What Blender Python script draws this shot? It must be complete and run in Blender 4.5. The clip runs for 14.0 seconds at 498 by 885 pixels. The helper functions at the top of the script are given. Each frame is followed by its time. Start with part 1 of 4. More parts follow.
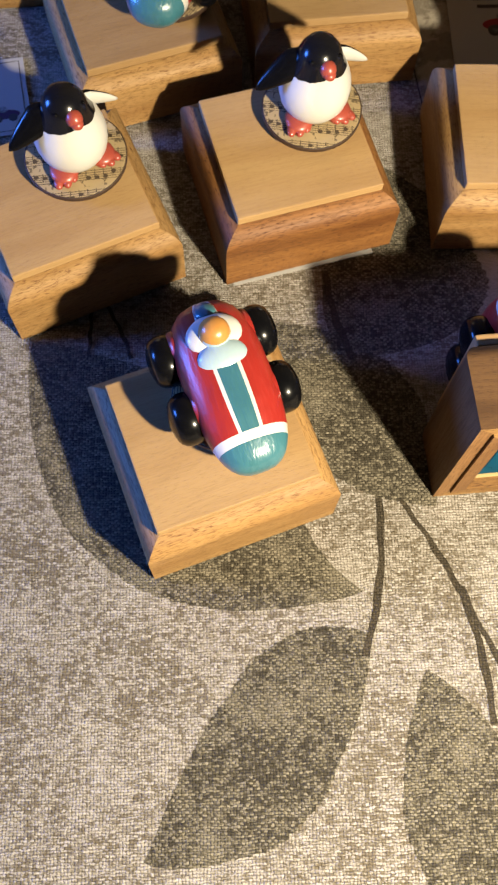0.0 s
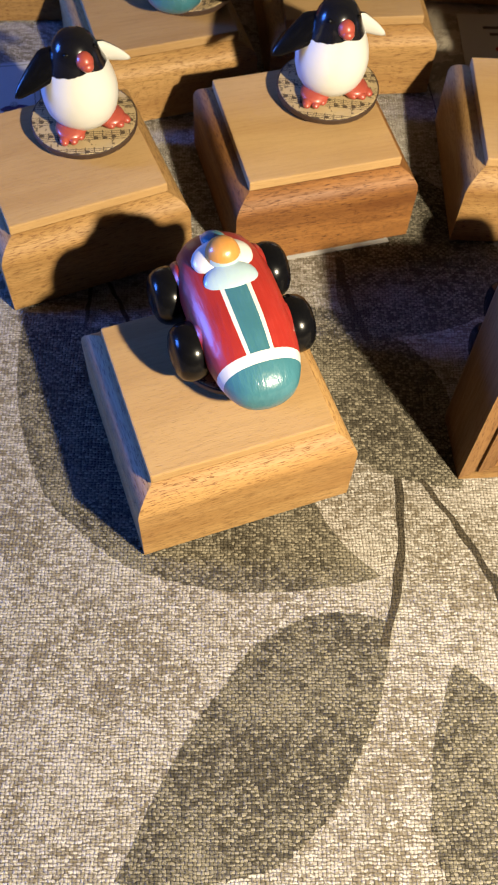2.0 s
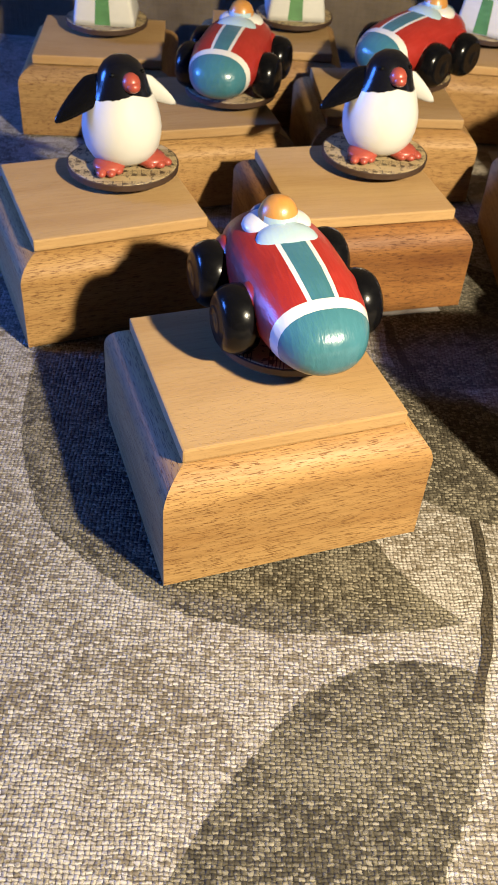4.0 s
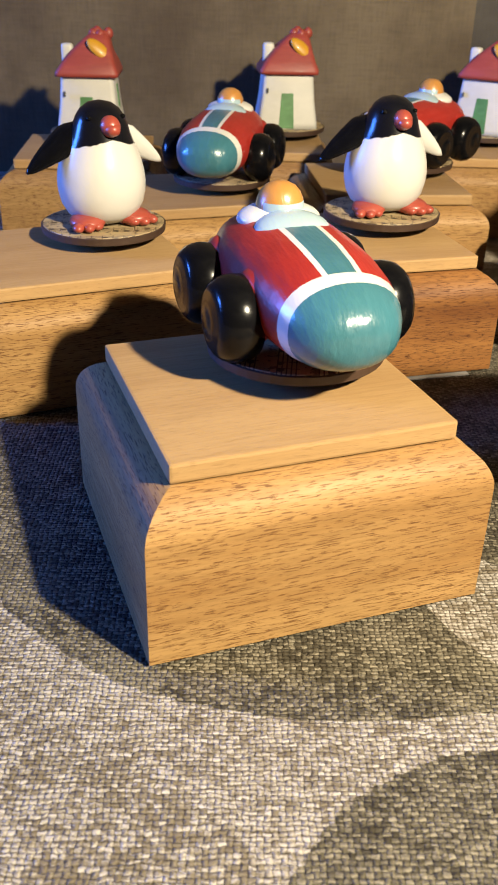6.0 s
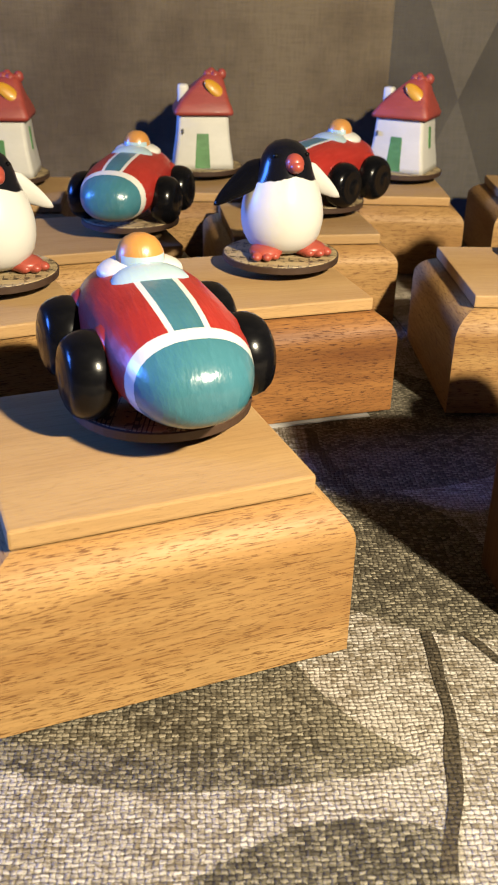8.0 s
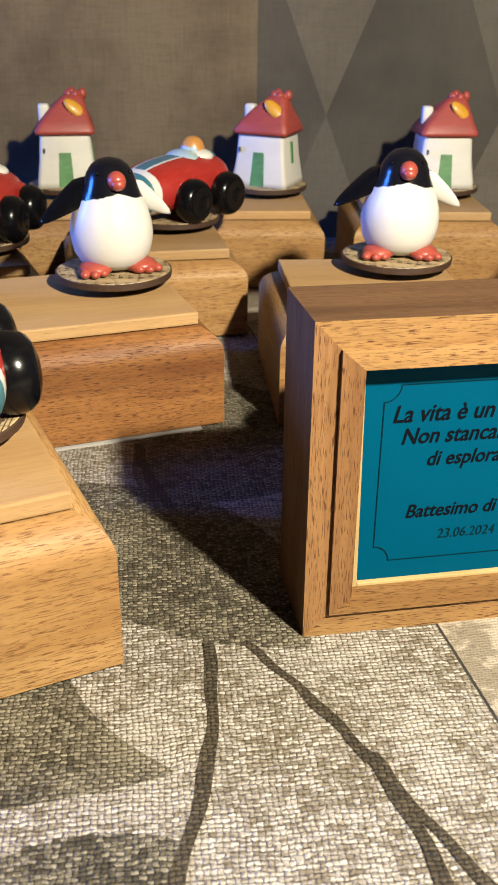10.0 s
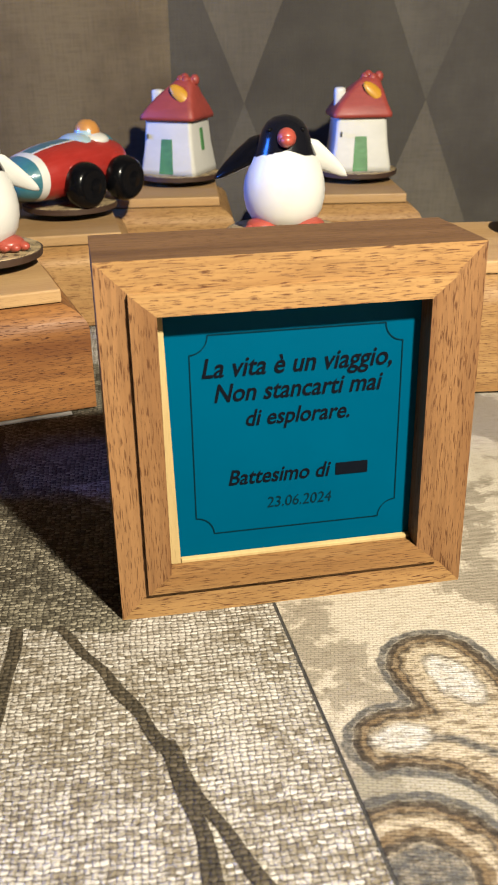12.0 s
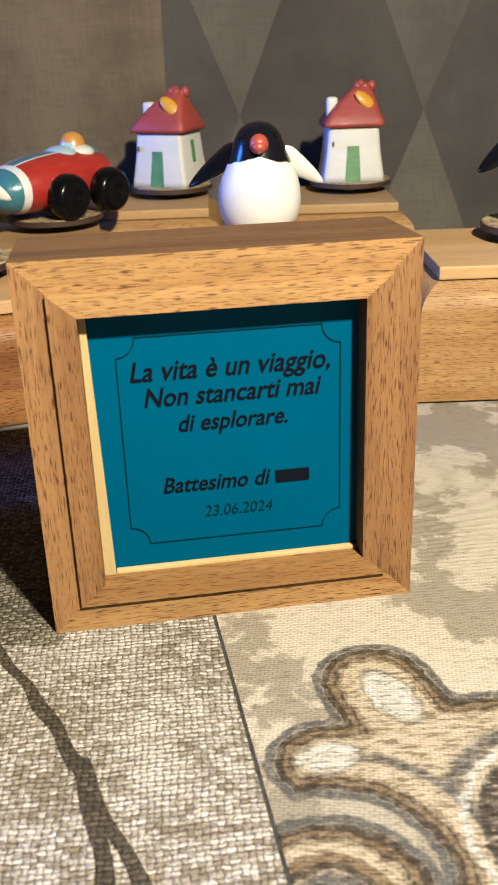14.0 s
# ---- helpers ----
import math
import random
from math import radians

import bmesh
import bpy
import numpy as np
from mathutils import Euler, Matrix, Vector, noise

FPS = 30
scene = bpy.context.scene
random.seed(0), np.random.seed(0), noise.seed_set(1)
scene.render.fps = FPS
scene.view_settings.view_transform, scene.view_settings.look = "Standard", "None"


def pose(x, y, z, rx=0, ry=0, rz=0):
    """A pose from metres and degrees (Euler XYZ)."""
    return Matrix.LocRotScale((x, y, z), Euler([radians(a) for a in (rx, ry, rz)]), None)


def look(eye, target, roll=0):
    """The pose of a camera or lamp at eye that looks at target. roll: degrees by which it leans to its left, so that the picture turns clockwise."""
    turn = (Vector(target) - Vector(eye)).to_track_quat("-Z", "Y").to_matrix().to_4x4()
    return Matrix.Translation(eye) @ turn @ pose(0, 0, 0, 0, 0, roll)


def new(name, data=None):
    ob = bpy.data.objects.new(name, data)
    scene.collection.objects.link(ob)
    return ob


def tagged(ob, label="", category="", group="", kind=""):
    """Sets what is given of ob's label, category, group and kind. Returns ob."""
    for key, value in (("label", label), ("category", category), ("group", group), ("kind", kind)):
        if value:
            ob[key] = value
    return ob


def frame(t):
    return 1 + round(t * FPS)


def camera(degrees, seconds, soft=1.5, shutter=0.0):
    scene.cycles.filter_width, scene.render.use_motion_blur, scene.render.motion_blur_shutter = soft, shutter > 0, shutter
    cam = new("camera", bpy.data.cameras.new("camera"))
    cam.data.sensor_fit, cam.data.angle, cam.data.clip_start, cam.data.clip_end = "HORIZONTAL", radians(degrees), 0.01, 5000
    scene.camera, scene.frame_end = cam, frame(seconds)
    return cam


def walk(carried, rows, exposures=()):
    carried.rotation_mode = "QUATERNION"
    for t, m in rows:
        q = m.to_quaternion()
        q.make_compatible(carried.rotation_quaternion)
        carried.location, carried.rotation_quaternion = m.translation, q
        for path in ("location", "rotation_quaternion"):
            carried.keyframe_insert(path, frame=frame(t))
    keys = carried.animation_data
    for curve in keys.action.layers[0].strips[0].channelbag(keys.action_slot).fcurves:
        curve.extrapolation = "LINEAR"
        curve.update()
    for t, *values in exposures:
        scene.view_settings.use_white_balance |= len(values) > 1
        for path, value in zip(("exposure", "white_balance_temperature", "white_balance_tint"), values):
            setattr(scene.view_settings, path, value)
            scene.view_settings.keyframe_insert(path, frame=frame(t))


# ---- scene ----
cam = camera(30.8, 14.0)
PATH = [
    (0, (-0.00324, -0.00708, 0.38217), (0.00046, 0.08824, 0.09774), 3.625),
    (0.5, (-0.00626, -0.02664, 0.37319), (-0.00279, 0.07991, 0.09277), 3.743),
    (1, (-0.00359, -0.04293, 0.36058), (-0.00108, 0.07595, 0.08514), 3.415),
    (1.5, (0.00117, -0.05832, 0.33587), (0.00438, 0.07366, 0.06647), 3.819),
    (2, (-0.00269, -0.06692, 0.31608), (-0.00060, 0.07926, 0.05411), 3.912),
    (2.5, (-0.00445, -0.08045, 0.28451), (-0.00173, 0.08483, 0.03416), 4.942),
    (3, (-0.00708, -0.09620, 0.25741), (-0.00802, 0.09168, 0.02353), 4.734),
    (3.5, (-0.01102, -0.10540, 0.23159), (-0.01363, 0.10274, 0.01556), 4.514),
    (4, (-0.01309, -0.10862, 0.21042), (-0.01588, 0.11448, 0.00987), 4.508),
    (4.2, (-0.01101, -0.10895, 0.20283), (-0.01805, 0.11996, 0.00904), 3.625),
    (6.3, (-0.01183, -0.08555, 0.13817), (-0.01970, 0.17698, -0.00681), 1.463),
    (6.5, (-0.00873, -0.08483, 0.13907), (-0.01581, 0.17794, -0.00550), 1.584),
    (7, (-0.00030, -0.08119, 0.14043), (-0.00497, 0.18263, -0.00231), 1.690),
    (7.2, (0.00198, -0.07933, 0.14067), (-0.00157, 0.18504, -0.00109), 1.612),
    (9.3, (0.03685, -0.08167, 0.15066), (0.04772, 0.18535, 0.01434), 1.143),
    (9.5, (0.04088, -0.08177, 0.15051), (0.05338, 0.18539, 0.01461), 1.185),
    (10, (0.05732, -0.08226, 0.14548), (0.07417, 0.18554, 0.01133), 0.766),
    (10.5, (0.06884, -0.08099, 0.13997), (0.08980, 0.18711, 0.00700), 0.395),
    (11, (0.07798, -0.07891, 0.13142), (0.09918, 0.18989, -0.00010), 0.165),
    (11.5, (0.09156, -0.07697, 0.12716), (0.11118, 0.19270, -0.00282), -0.590),
    (12, (0.10072, -0.07347, 0.12542), (0.11904, 0.19703, -0.00303), -0.753),
    (12.5, (0.10882, -0.07485, 0.12476), (0.12372, 0.19661, -0.00209), -1.116),
    (13, (0.11658, -0.07370, 0.12182), (0.12950, 0.19840, -0.00385), -1.277),
    (13.5, (0.12171, -0.07193, 0.12148), (0.13143, 0.20110, -0.00244), -1.574),
    (14, (0.12189, -0.06960, 0.11980), (0.13016, 0.20401, -0.00295), -1.798),
]
walk(cam, [(t, look(eye, target, roll)) for t, eye, target, roll in PATH],
     [(0, 0, 6450, 10), (6.5, 0.02, 6450, 10), (9.3, 0.02, 6150, 10), (10.5, -0.02, 5850, 10), (14, -0.09, 5750, 10)])

cam.data.dof.use_dof = True
cam.data.dof.focus_distance = 0.25
cam.data.dof.aperture_fstop = 62.0

# ---------------------------------------------------------------- light
world = bpy.data.worlds.new("world")
scene.world = world
world.use_nodes = True
world.node_tree.nodes["Background"].inputs[0].default_value = (0.30, 0.42, 0.75, 1)
world.node_tree.nodes["Background"].inputs[1].default_value = 0.004

lamp = new("desk_lamp_light", bpy.data.lights.new("desk_lamp_light", "POINT"))
lamp.data.energy = 37.5
lamp.data.color = (1.0, 0.86, 0.60)
lamp.data.shadow_soft_size = 0.012
lamp.matrix_world = pose(0.258, -0.158, 0.360)

window_light = new("window_light", bpy.data.lights.new("window_light", "AREA"))
window_light.data.shape = "RECTANGLE"
window_light.data.size, window_light.data.size_y = 0.45, 0.5
window_light.data.energy = 54.0
window_light.data.color = (0.06, 0.22, 1.0)
window_light.matrix_world = look((-1.72, 0.20, 0.50), (0, 0.12, 0.03))


# ---------------------------------------------------------------- materials
def material(name, rough=0.5, spec=0.5, metal=0.0, coat=0.0):
    m = bpy.data.materials.new(name)
    m.use_nodes = True
    b = m.node_tree.nodes["Principled BSDF"]
    b.inputs["Roughness"].default_value = rough
    b.inputs["Specular IOR Level"].default_value = spec
    b.inputs["Metallic"].default_value = metal
    b.inputs["Coat Weight"].default_value = coat
    b.inputs["Coat Roughness"].default_value = 0.12
    return m, m.node_tree.nodes, m.node_tree.links, b


class Net:
    """Short hand for node trees."""

    def __init__(self, nodes, links):
        self.n, self.l = nodes, links

    def put(self, kind, values=(), operation="", interpolation="", use_clamp=False):
        node = self.n.new(kind)
        if operation:
            node.operation = operation
        if interpolation:
            node.interpolation_type = interpolation
        if use_clamp:
            node.use_clamp = True
        for key, value in dict(values).items():
            if isinstance(value, bpy.types.NodeSocket):
                self.l.new(value, node.inputs[key])
            else:
                node.inputs[key].default_value = value
        return node

    def math(self, op, a, b=0.0, clamp=False):
        return self.put("ShaderNodeMath", {0: a, 1: b}, operation=op, use_clamp=clamp).outputs[0]

    def mix(self, f, a, b, blend="MIX"):
        node = self.n.new("ShaderNodeMix")
        node.data_type, node.blend_type = "RGBA", blend
        for key, value in ((0, f), (6, a), (7, b)):
            if isinstance(value, bpy.types.NodeSocket):
                self.l.new(value, node.inputs[key])
            else:
                node.inputs[key].default_value = value
        return node.outputs[2]

    def step(self, x, lo, hi):
        return self.put("ShaderNodeMapRange", {0: x, 1: lo, 2: hi}, interpolation="SMOOTHSTEP").outputs[0]

    def noise(self, vec, scale, detail=4.0, rough=0.55):
        return self.put("ShaderNodeTexNoise", {"Vector": vec, "Scale": scale, "Detail": detail, "Roughness": rough}).outputs[0]

    def bump(self, bsdf, height, strength, distance):
        node = self.put("ShaderNodeBump", {"Strength": strength, "Distance": distance, "Height": height})
        self.l.new(node.outputs[0], bsdf.inputs["Normal"])


def rgb(r, g, b):
    return (r, g, b, 1.0)


def wood(name, axis, light, dark, fleck=1.0, shade=1.0):
    """Oiled beech: long fibres along an axis, short dark flecks, slow bands."""
    m, nodes, links, b = material(name, 0.5, 0.28)
    net = Net(nodes, links)
    co = net.put("ShaderNodeTexCoord").outputs["Object"]
    seed = net.put("ShaderNodeObjectInfo").outputs["Random"]
    shift = net.put("ShaderNodeCombineXYZ", {0: net.math("MULTIPLY", seed, 3.1), 1: net.math("MULTIPLY", seed, 7.7), 2: net.math("MULTIPLY", seed, 5.3)})
    vec = net.put("ShaderNodeVectorMath", {0: co, 1: shift.outputs[0]}, operation="ADD").outputs[0]

    def stretched(along, across):
        s = [across, across, across]
        s["xyz".index(axis)] = along
        return net.put("ShaderNodeMapping", {"Vector": vec, "Scale": s}).outputs[0]
    bands = net.noise(stretched(9, 75), 1.0, 3)
    fibre = net.noise(stretched(60, 1100), 1.0, 3)
    spots = net.noise(stretched(310, 4400), 1.0, 1.0, 0.35)
    pores = net.noise(stretched(900, 4600), 1.0, 2.0, 0.5)
    blot = net.noise(vec, 22.0, 3)
    col = net.mix(net.step(bands, 0.32, 0.70), rgb(*light), rgb(*dark))
    col = net.mix(net.math("MULTIPLY", net.step(fibre, 0.42, 0.66), 0.12 + 0.18 * fleck), col, rgb(*[c * 0.55 for c in dark]))
    col = net.mix(net.math("MULTIPLY", net.step(spots, 0.585, 0.645), 0.88 * fleck), col, rgb(dark[0] * 0.40, dark[1] * 0.28, dark[2] * 0.18))
    col = net.mix(net.math("MULTIPLY", net.step(pores, 0.58, 0.70), 0.25 * fleck), col, rgb(dark[0] * 0.5, dark[1] * 0.42, dark[2] * 0.35))
    col = net.mix(net.math("MULTIPLY", net.step(blot, 0.45, 0.8), 0.25), col, rgb(*[c * 0.7 for c in light]))
    tone = net.math("ADD", net.math("MULTIPLY", seed, 0.22 * shade), 0.86 * shade)
    hsv = net.put("ShaderNodeHueSaturation", {"Value": tone, "Color": col})
    links.new(hsv.outputs[0], b.inputs["Base Color"])
    links.new(net.math("ADD", net.math("MULTIPLY", fibre, 0.3), 0.42), b.inputs["Roughness"])
    net.bump(b, net.math("SUBTRACT", net.math("MULTIPLY", fibre, 0.4), net.step(spots, 0.63, 0.72)), 0.35, 0.0003)
    return m


BEECH_L, BEECH_D = (0.335, 0.200, 0.078), (0.240, 0.126, 0.042)
wood_x = wood("beech_along_x", "x", BEECH_L, BEECH_D)
wood_y = wood("beech_along_y", "y", BEECH_L, BEECH_D)
wood_lid = wood("beech_lid", "x", (0.374, 0.238, 0.108), (0.324, 0.194, 0.0828), 0.2)
wood_fillet = wood("pale_fillet", "y", (0.39, 0.29, 0.135), (0.34, 0.245, 0.108), 0.1)
RED_L, RED_D = (0.255, 0.115, 0.0345), (0.12, 0.044, 0.0125)
wood_x_red = wood("reddish_beech_along_x", "x", RED_L, RED_D)
wood_y_red = wood("reddish_beech_along_y", "y", RED_L, RED_D)
# side rims of the plaque frame: weaker light put into a duller wood
RIM_DIM_L, RIM_DIM_D = (0.195, 0.101, 0.0395), (0.112, 0.0500, 0.0170)
wood_y_rim_dim = wood("dim_beech_along_y", "y", RIM_DIM_L, RIM_DIM_D, 0.9)
# outer faces of the plaque box: dark tone with their shade painted in
STAIN_SHADE_L, STAIN_SHADE_D = (0.108, 0.0562, 0.023), (0.0576, 0.0274, 0.0108)
wood_x_stain_shade = wood("stained_shaded_beech_along_x", "x", STAIN_SHADE_L, STAIN_SHADE_D, 0.6)
wood_y_stain_shade = wood("stained_shaded_beech_along_y", "y", STAIN_SHADE_L, STAIN_SHADE_D, 0.6)
# top and bottom rims: lamp sheen worked into a brighter wood
wood_x_rim_lit = wood("lit_beech_along_x", "x", (0.290, 0.168, 0.063), (0.190, 0.094, 0.0300), 1.1)


def paint(name, colour, rough=0.28, coat=0.3, vary=0.22, lumps=0.3):
    """Hand-brushed glazed paint on a cast figure."""
    m, nodes, links, b = material(name, rough, 0.5, 0, coat)
    net = Net(nodes, links)
    co = net.put("ShaderNodeTexCoord").outputs["Object"]
    big = net.noise(co, 90.0, 4)
    stroke = net.noise(net.put("ShaderNodeMapping", {"Vector": co, "Scale": (120, 700, 300)}).outputs[0], 1.0, 3)
    col = net.mix(net.math("MULTIPLY", net.step(big, 0.35, 0.7), vary), rgb(*colour), rgb(*[c * 0.62 for c in colour]))
    col = net.mix(net.math("MULTIPLY", net.step(stroke, 0.45, 0.75), vary * 0.8), col, rgb(*[min(1, c * 1.25 + 0.015) for c in colour]))
    links.new(col, b.inputs["Base Color"])
    net.bump(b, net.math("ADD", net.math("MULTIPLY", big, 0.7), net.math("MULTIPLY", stroke, 0.5)), lumps, 0.0008)
    return m


red = paint("red_glaze", (0.259, 0.0175, 0.0125), 0.36, 0.08, 0.35, 0.6)
teal = paint("teal_glaze", (0.036, 0.126, 0.162), 0.28, 0.3, 0.3, 0.6)
white = paint("white_glaze", (0.50, 0.49, 0.465), 0.3, 0.25, 0.08)
pale_blue = paint("pale_blue_glaze", (0.274, 0.367, 0.418), 0.3, 0.3, 0.1)
black = paint("black_gloss", (0.00288, 0.00288, 0.0036), 0.2, 0.0, 0.1, 0.1)
black.node_tree.nodes["Principled BSDF"].inputs["Specular IOR Level"].default_value = 0.2
orange = paint("orange_glaze", (0.396, 0.18, 0.0432), 0.35)
peach = paint("peach_glaze", (0.403, 0.216, 0.115), 0.4)
coral = paint("coral_glaze", (0.288, 0.0518, 0.0331), 0.38, 0.15)
roof_red = paint("roof_red", (0.238, 0.0374, 0.0274), 0.55, 0.05, 0.4)
yellow = paint("yellow_paint", (0.446, 0.223, 0.0144), 0.45, 0.1)
green = paint("green_paint", (0.0612, 0.173, 0.0576), 0.5, 0.05, 0.6)
house_white = paint("house_white", (0.46, 0.45, 0.42), 0.5, 0.05, 0.15)


def penguin_coat():
    """Black hood and back over a white belly, divided by a painted line."""
    m, nodes, links, b = material("penguin_coat", 0.28, 0.3, 0, 0.06)
    net = Net(nodes, links)
    co = net.put("ShaderNodeTexCoord").outputs["Object"]
    sep = net.put("ShaderNodeSeparateXYZ", {0: co})
    x, y, z = sep.outputs
    wob = net.math("MULTIPLY", net.math("SUBTRACT", net.noise(co, 160.0, 2), 0.5), 0.003)
    dip = net.math("MULTIPLY", net.math("ABSOLUTE", x), 0.30)
    hood = net.math("SUBTRACT", net.math("ADD", z, wob), net.math("SUBTRACT", 0.0345, dip))
    back = net.math("SUBTRACT", y, 0.0085)
    f = net.step(net.math("MAXIMUM", hood, back), -0.0002, 0.0003)
    grain = net.noise(co, 260.0, 3)
    pale = net.mix(net.math("MULTIPLY", grain, 0.15), rgb(0.50, 0.488, 0.465), rgb(0.40, 0.385, 0.36))
    links.new(net.mix(f, pale, rgb(0.00504, 0.00504, 0.0072)), b.inputs["Base Color"])
    links.new(net.put("ShaderNodeMapRange", {0: f, 3: 0.34, 4: 0.2}).outputs[0], b.inputs["Roughness"])
    net.bump(b, grain, 0.15, 0.0005)
    return m


coat = penguin_coat()


def weave(name, light, mid, dark, stain, gap=0.86, blotch=0.85, mottle=1.0):
    """Coarse plain-woven linen: over-and-under threads, uneven yarn, printed stains."""
    m, nodes, links, b = material(name, 0.75, 0.25)
    net = Net(nodes, links)
    co = net.put("ShaderNodeTexCoord").outputs["Object"]

    def drift(scale, amount):
        n = net.put("ShaderNodeTexNoise", {"Vector": co, "Scale": scale, "Detail": 2.0}).outputs[1]
        c = net.put("ShaderNodeVectorMath", {0: n, 1: (0.5, 0.5, 0.5)}, operation="SUBTRACT").outputs[0]
        return net.put("ShaderNodeVectorMath", {0: c, 3: amount}, operation="SCALE").outputs[0]
    vec = net.put("ShaderNodeVectorMath", {0: co, 1: drift(60.0, 0.0022)}, operation="ADD").outputs[0]
    vec = net.put("ShaderNodeVectorMath", {0: vec, 1: drift(420.0, 0.0011)}, operation="ADD").outputs[0]
    vec = net.put("ShaderNodeVectorMath", {0: vec, 1: drift(1900.0, 0.00070)}, operation="ADD").outputs[0]
    vec = net.put("ShaderNodeMapping", {"Vector": vec, "Rotation": (0, 0, radians(-3)), "Location": (1.3, 1.3, 0)}).outputs[0]
    x, y, z = net.put("ShaderNodeSeparateXYZ", {0: vec}).outputs
    u, v = net.math("DIVIDE", x, 0.00134), net.math("DIVIDE", y, 0.00113)
    cu, cv = net.math("FLOOR", u), net.math("FLOOR", v)
    fu, fv = net.math("SUBTRACT", u, cu), net.math("SUBTRACT", v, cv)
    odd = net.math("MODULO", net.math("ADD", cu, cv), 2.0)
    wu = net.math("SINE", net.math("MULTIPLY", fu, math.pi))
    wv = net.math("SINE", net.math("MULTIPLY", fv, math.pi))
    across = net.math("MULTIPLY", net.math("POWER", wv, 0.6), net.math("ADD", net.math("MULTIPLY", wu, 0.18), 0.82))
    along = net.math("MULTIPLY", net.math("POWER", wu, 0.6), net.math("ADD", net.math("MULTIPLY", wv, 0.35), 0.65))
    over = net.put("ShaderNodeMix", {0: odd, 2: across, 3: along}).outputs[0]
    cell = net.put("ShaderNodeCombineXYZ", {0: cu, 1: cv}).outputs[0]
    rnd = net.put("ShaderNodeTexWhiteNoise", {"Vector": cell}).outputs[0]
    yarn = net.put("ShaderNodeTexWhiteNoise", {"Vector": net.put("ShaderNodeCombineXYZ", {0: net.math("MULTIPLY", cu, odd), 1: net.math("MULTIPLY", cv, net.math("SUBTRACT", 1.0, odd))}).outputs[0]}).outputs[0]
    big = net.noise(co, 26.0, 6, 0.72)
    mid_n = net.noise(co, 150.0, 4, 0.7)
    fuzz = net.noise(co, 2600.0, 2)
    slub = net.noise(net.put("ShaderNodeMapping", {"Vector": vec, "Scale": (260, 1300, 1)}).outputs[0], 1.0, 3, 0.6)
    warp_slub = net.noise(net.put("ShaderNodeMapping", {"Vector": vec, "Scale": (1500, 300, 1)}).outputs[0], 1.0, 3, 0.6)
    col = net.mix(odd, rgb(*light), rgb(*mid))
    col = net.mix(net.math("MULTIPLY", net.step(rnd, 0.35, 1.0), 0.55), col, rgb(*mid))
    col = net.mix(net.math("MULTIPLY", net.step(rnd, 0.30, 0.0), 0.5), col, rgb(*[min(1, c * 1.14) for c in light]))
    col = net.mix(net.math("MULTIPLY", yarn, 0.30), col, rgb(*mid))
    col = net.mix(net.math("MULTIPLY", net.step(slub, 0.50, 0.60), 0.60), col, rgb(*stain))
    col = net.mix(net.math("MULTIPLY", net.step(slub, 0.48, 0.34), 0.5), col, rgb(*[min(1, c * 1.16) for c in light]))
    col = net.mix(net.math("MULTIPLY", net.step(warp_slub, 0.54, 0.64), 0.45), col, rgb(*stain))
    col = net.mix(net.math("MULTIPLY", net.step(net.math("ADD", net.math("MULTIPLY", big, 0.65), net.math("ADD", net.math("MULTIPLY", mid_n, 0.45), net.math("MULTIPLY", rnd, 0.16))), 0.64, 0.70), blotch), col, rgb(*stain))
    streak = net.noise(net.put("ShaderNodeMapping", {"Vector": vec, "Scale": (150, 620, 1)}).outputs[0], 1.0, 4, 0.7)
    col = net.mix(net.math("MULTIPLY", net.step(streak, 0.52, 0.58), 0.62 * mottle), col, rgb(*stain))
    col = net.mix(net.math("MULTIPLY", net.step(streak, 0.47, 0.38), 0.55 * mottle), col, rgb(*[min(1, c * 1.12) for c in light]))
    col = net.mix(net.math("MULTIPLY", net.step(big, 0.48, 0.34), 0.35), col, rgb(*[min(1, c * 1.2) for c in light]))
    col = net.mix(net.math("MULTIPLY", net.step(over, 0.66, 0.22), gap), col, rgb(*dark))
    col = net.mix(net.math("MULTIPLY", net.step(fuzz, 0.45, 0.75), 0.18), col, rgb(*dark))
    links.new(col, b.inputs["Base Color"])
    net.bump(b, net.math("ADD", over, net.math("MULTIPLY", fuzz, 0.15)), 0.85, 0.0006)
    return m


linen = weave("printed_linen", (0.360, 0.335, 0.306), (0.262, 0.236, 0.206), (0.056, 0.043, 0.028), (0.115, 0.093, 0.063))
leaf_print = weave("leaf_print", (0.215, 0.190, 0.142), (0.080, 0.069, 0.047), (0.0095, 0.0075, 0.0048), (0.0300, 0.0245, 0.0150), mottle=0.45)
vine_print = weave("vine_print", (0.070, 0.055, 0.035), (0.036, 0.028, 0.017), (0.0120, 0.0095, 0.0060), (0.0300, 0.0235, 0.0145), mottle=0.4)


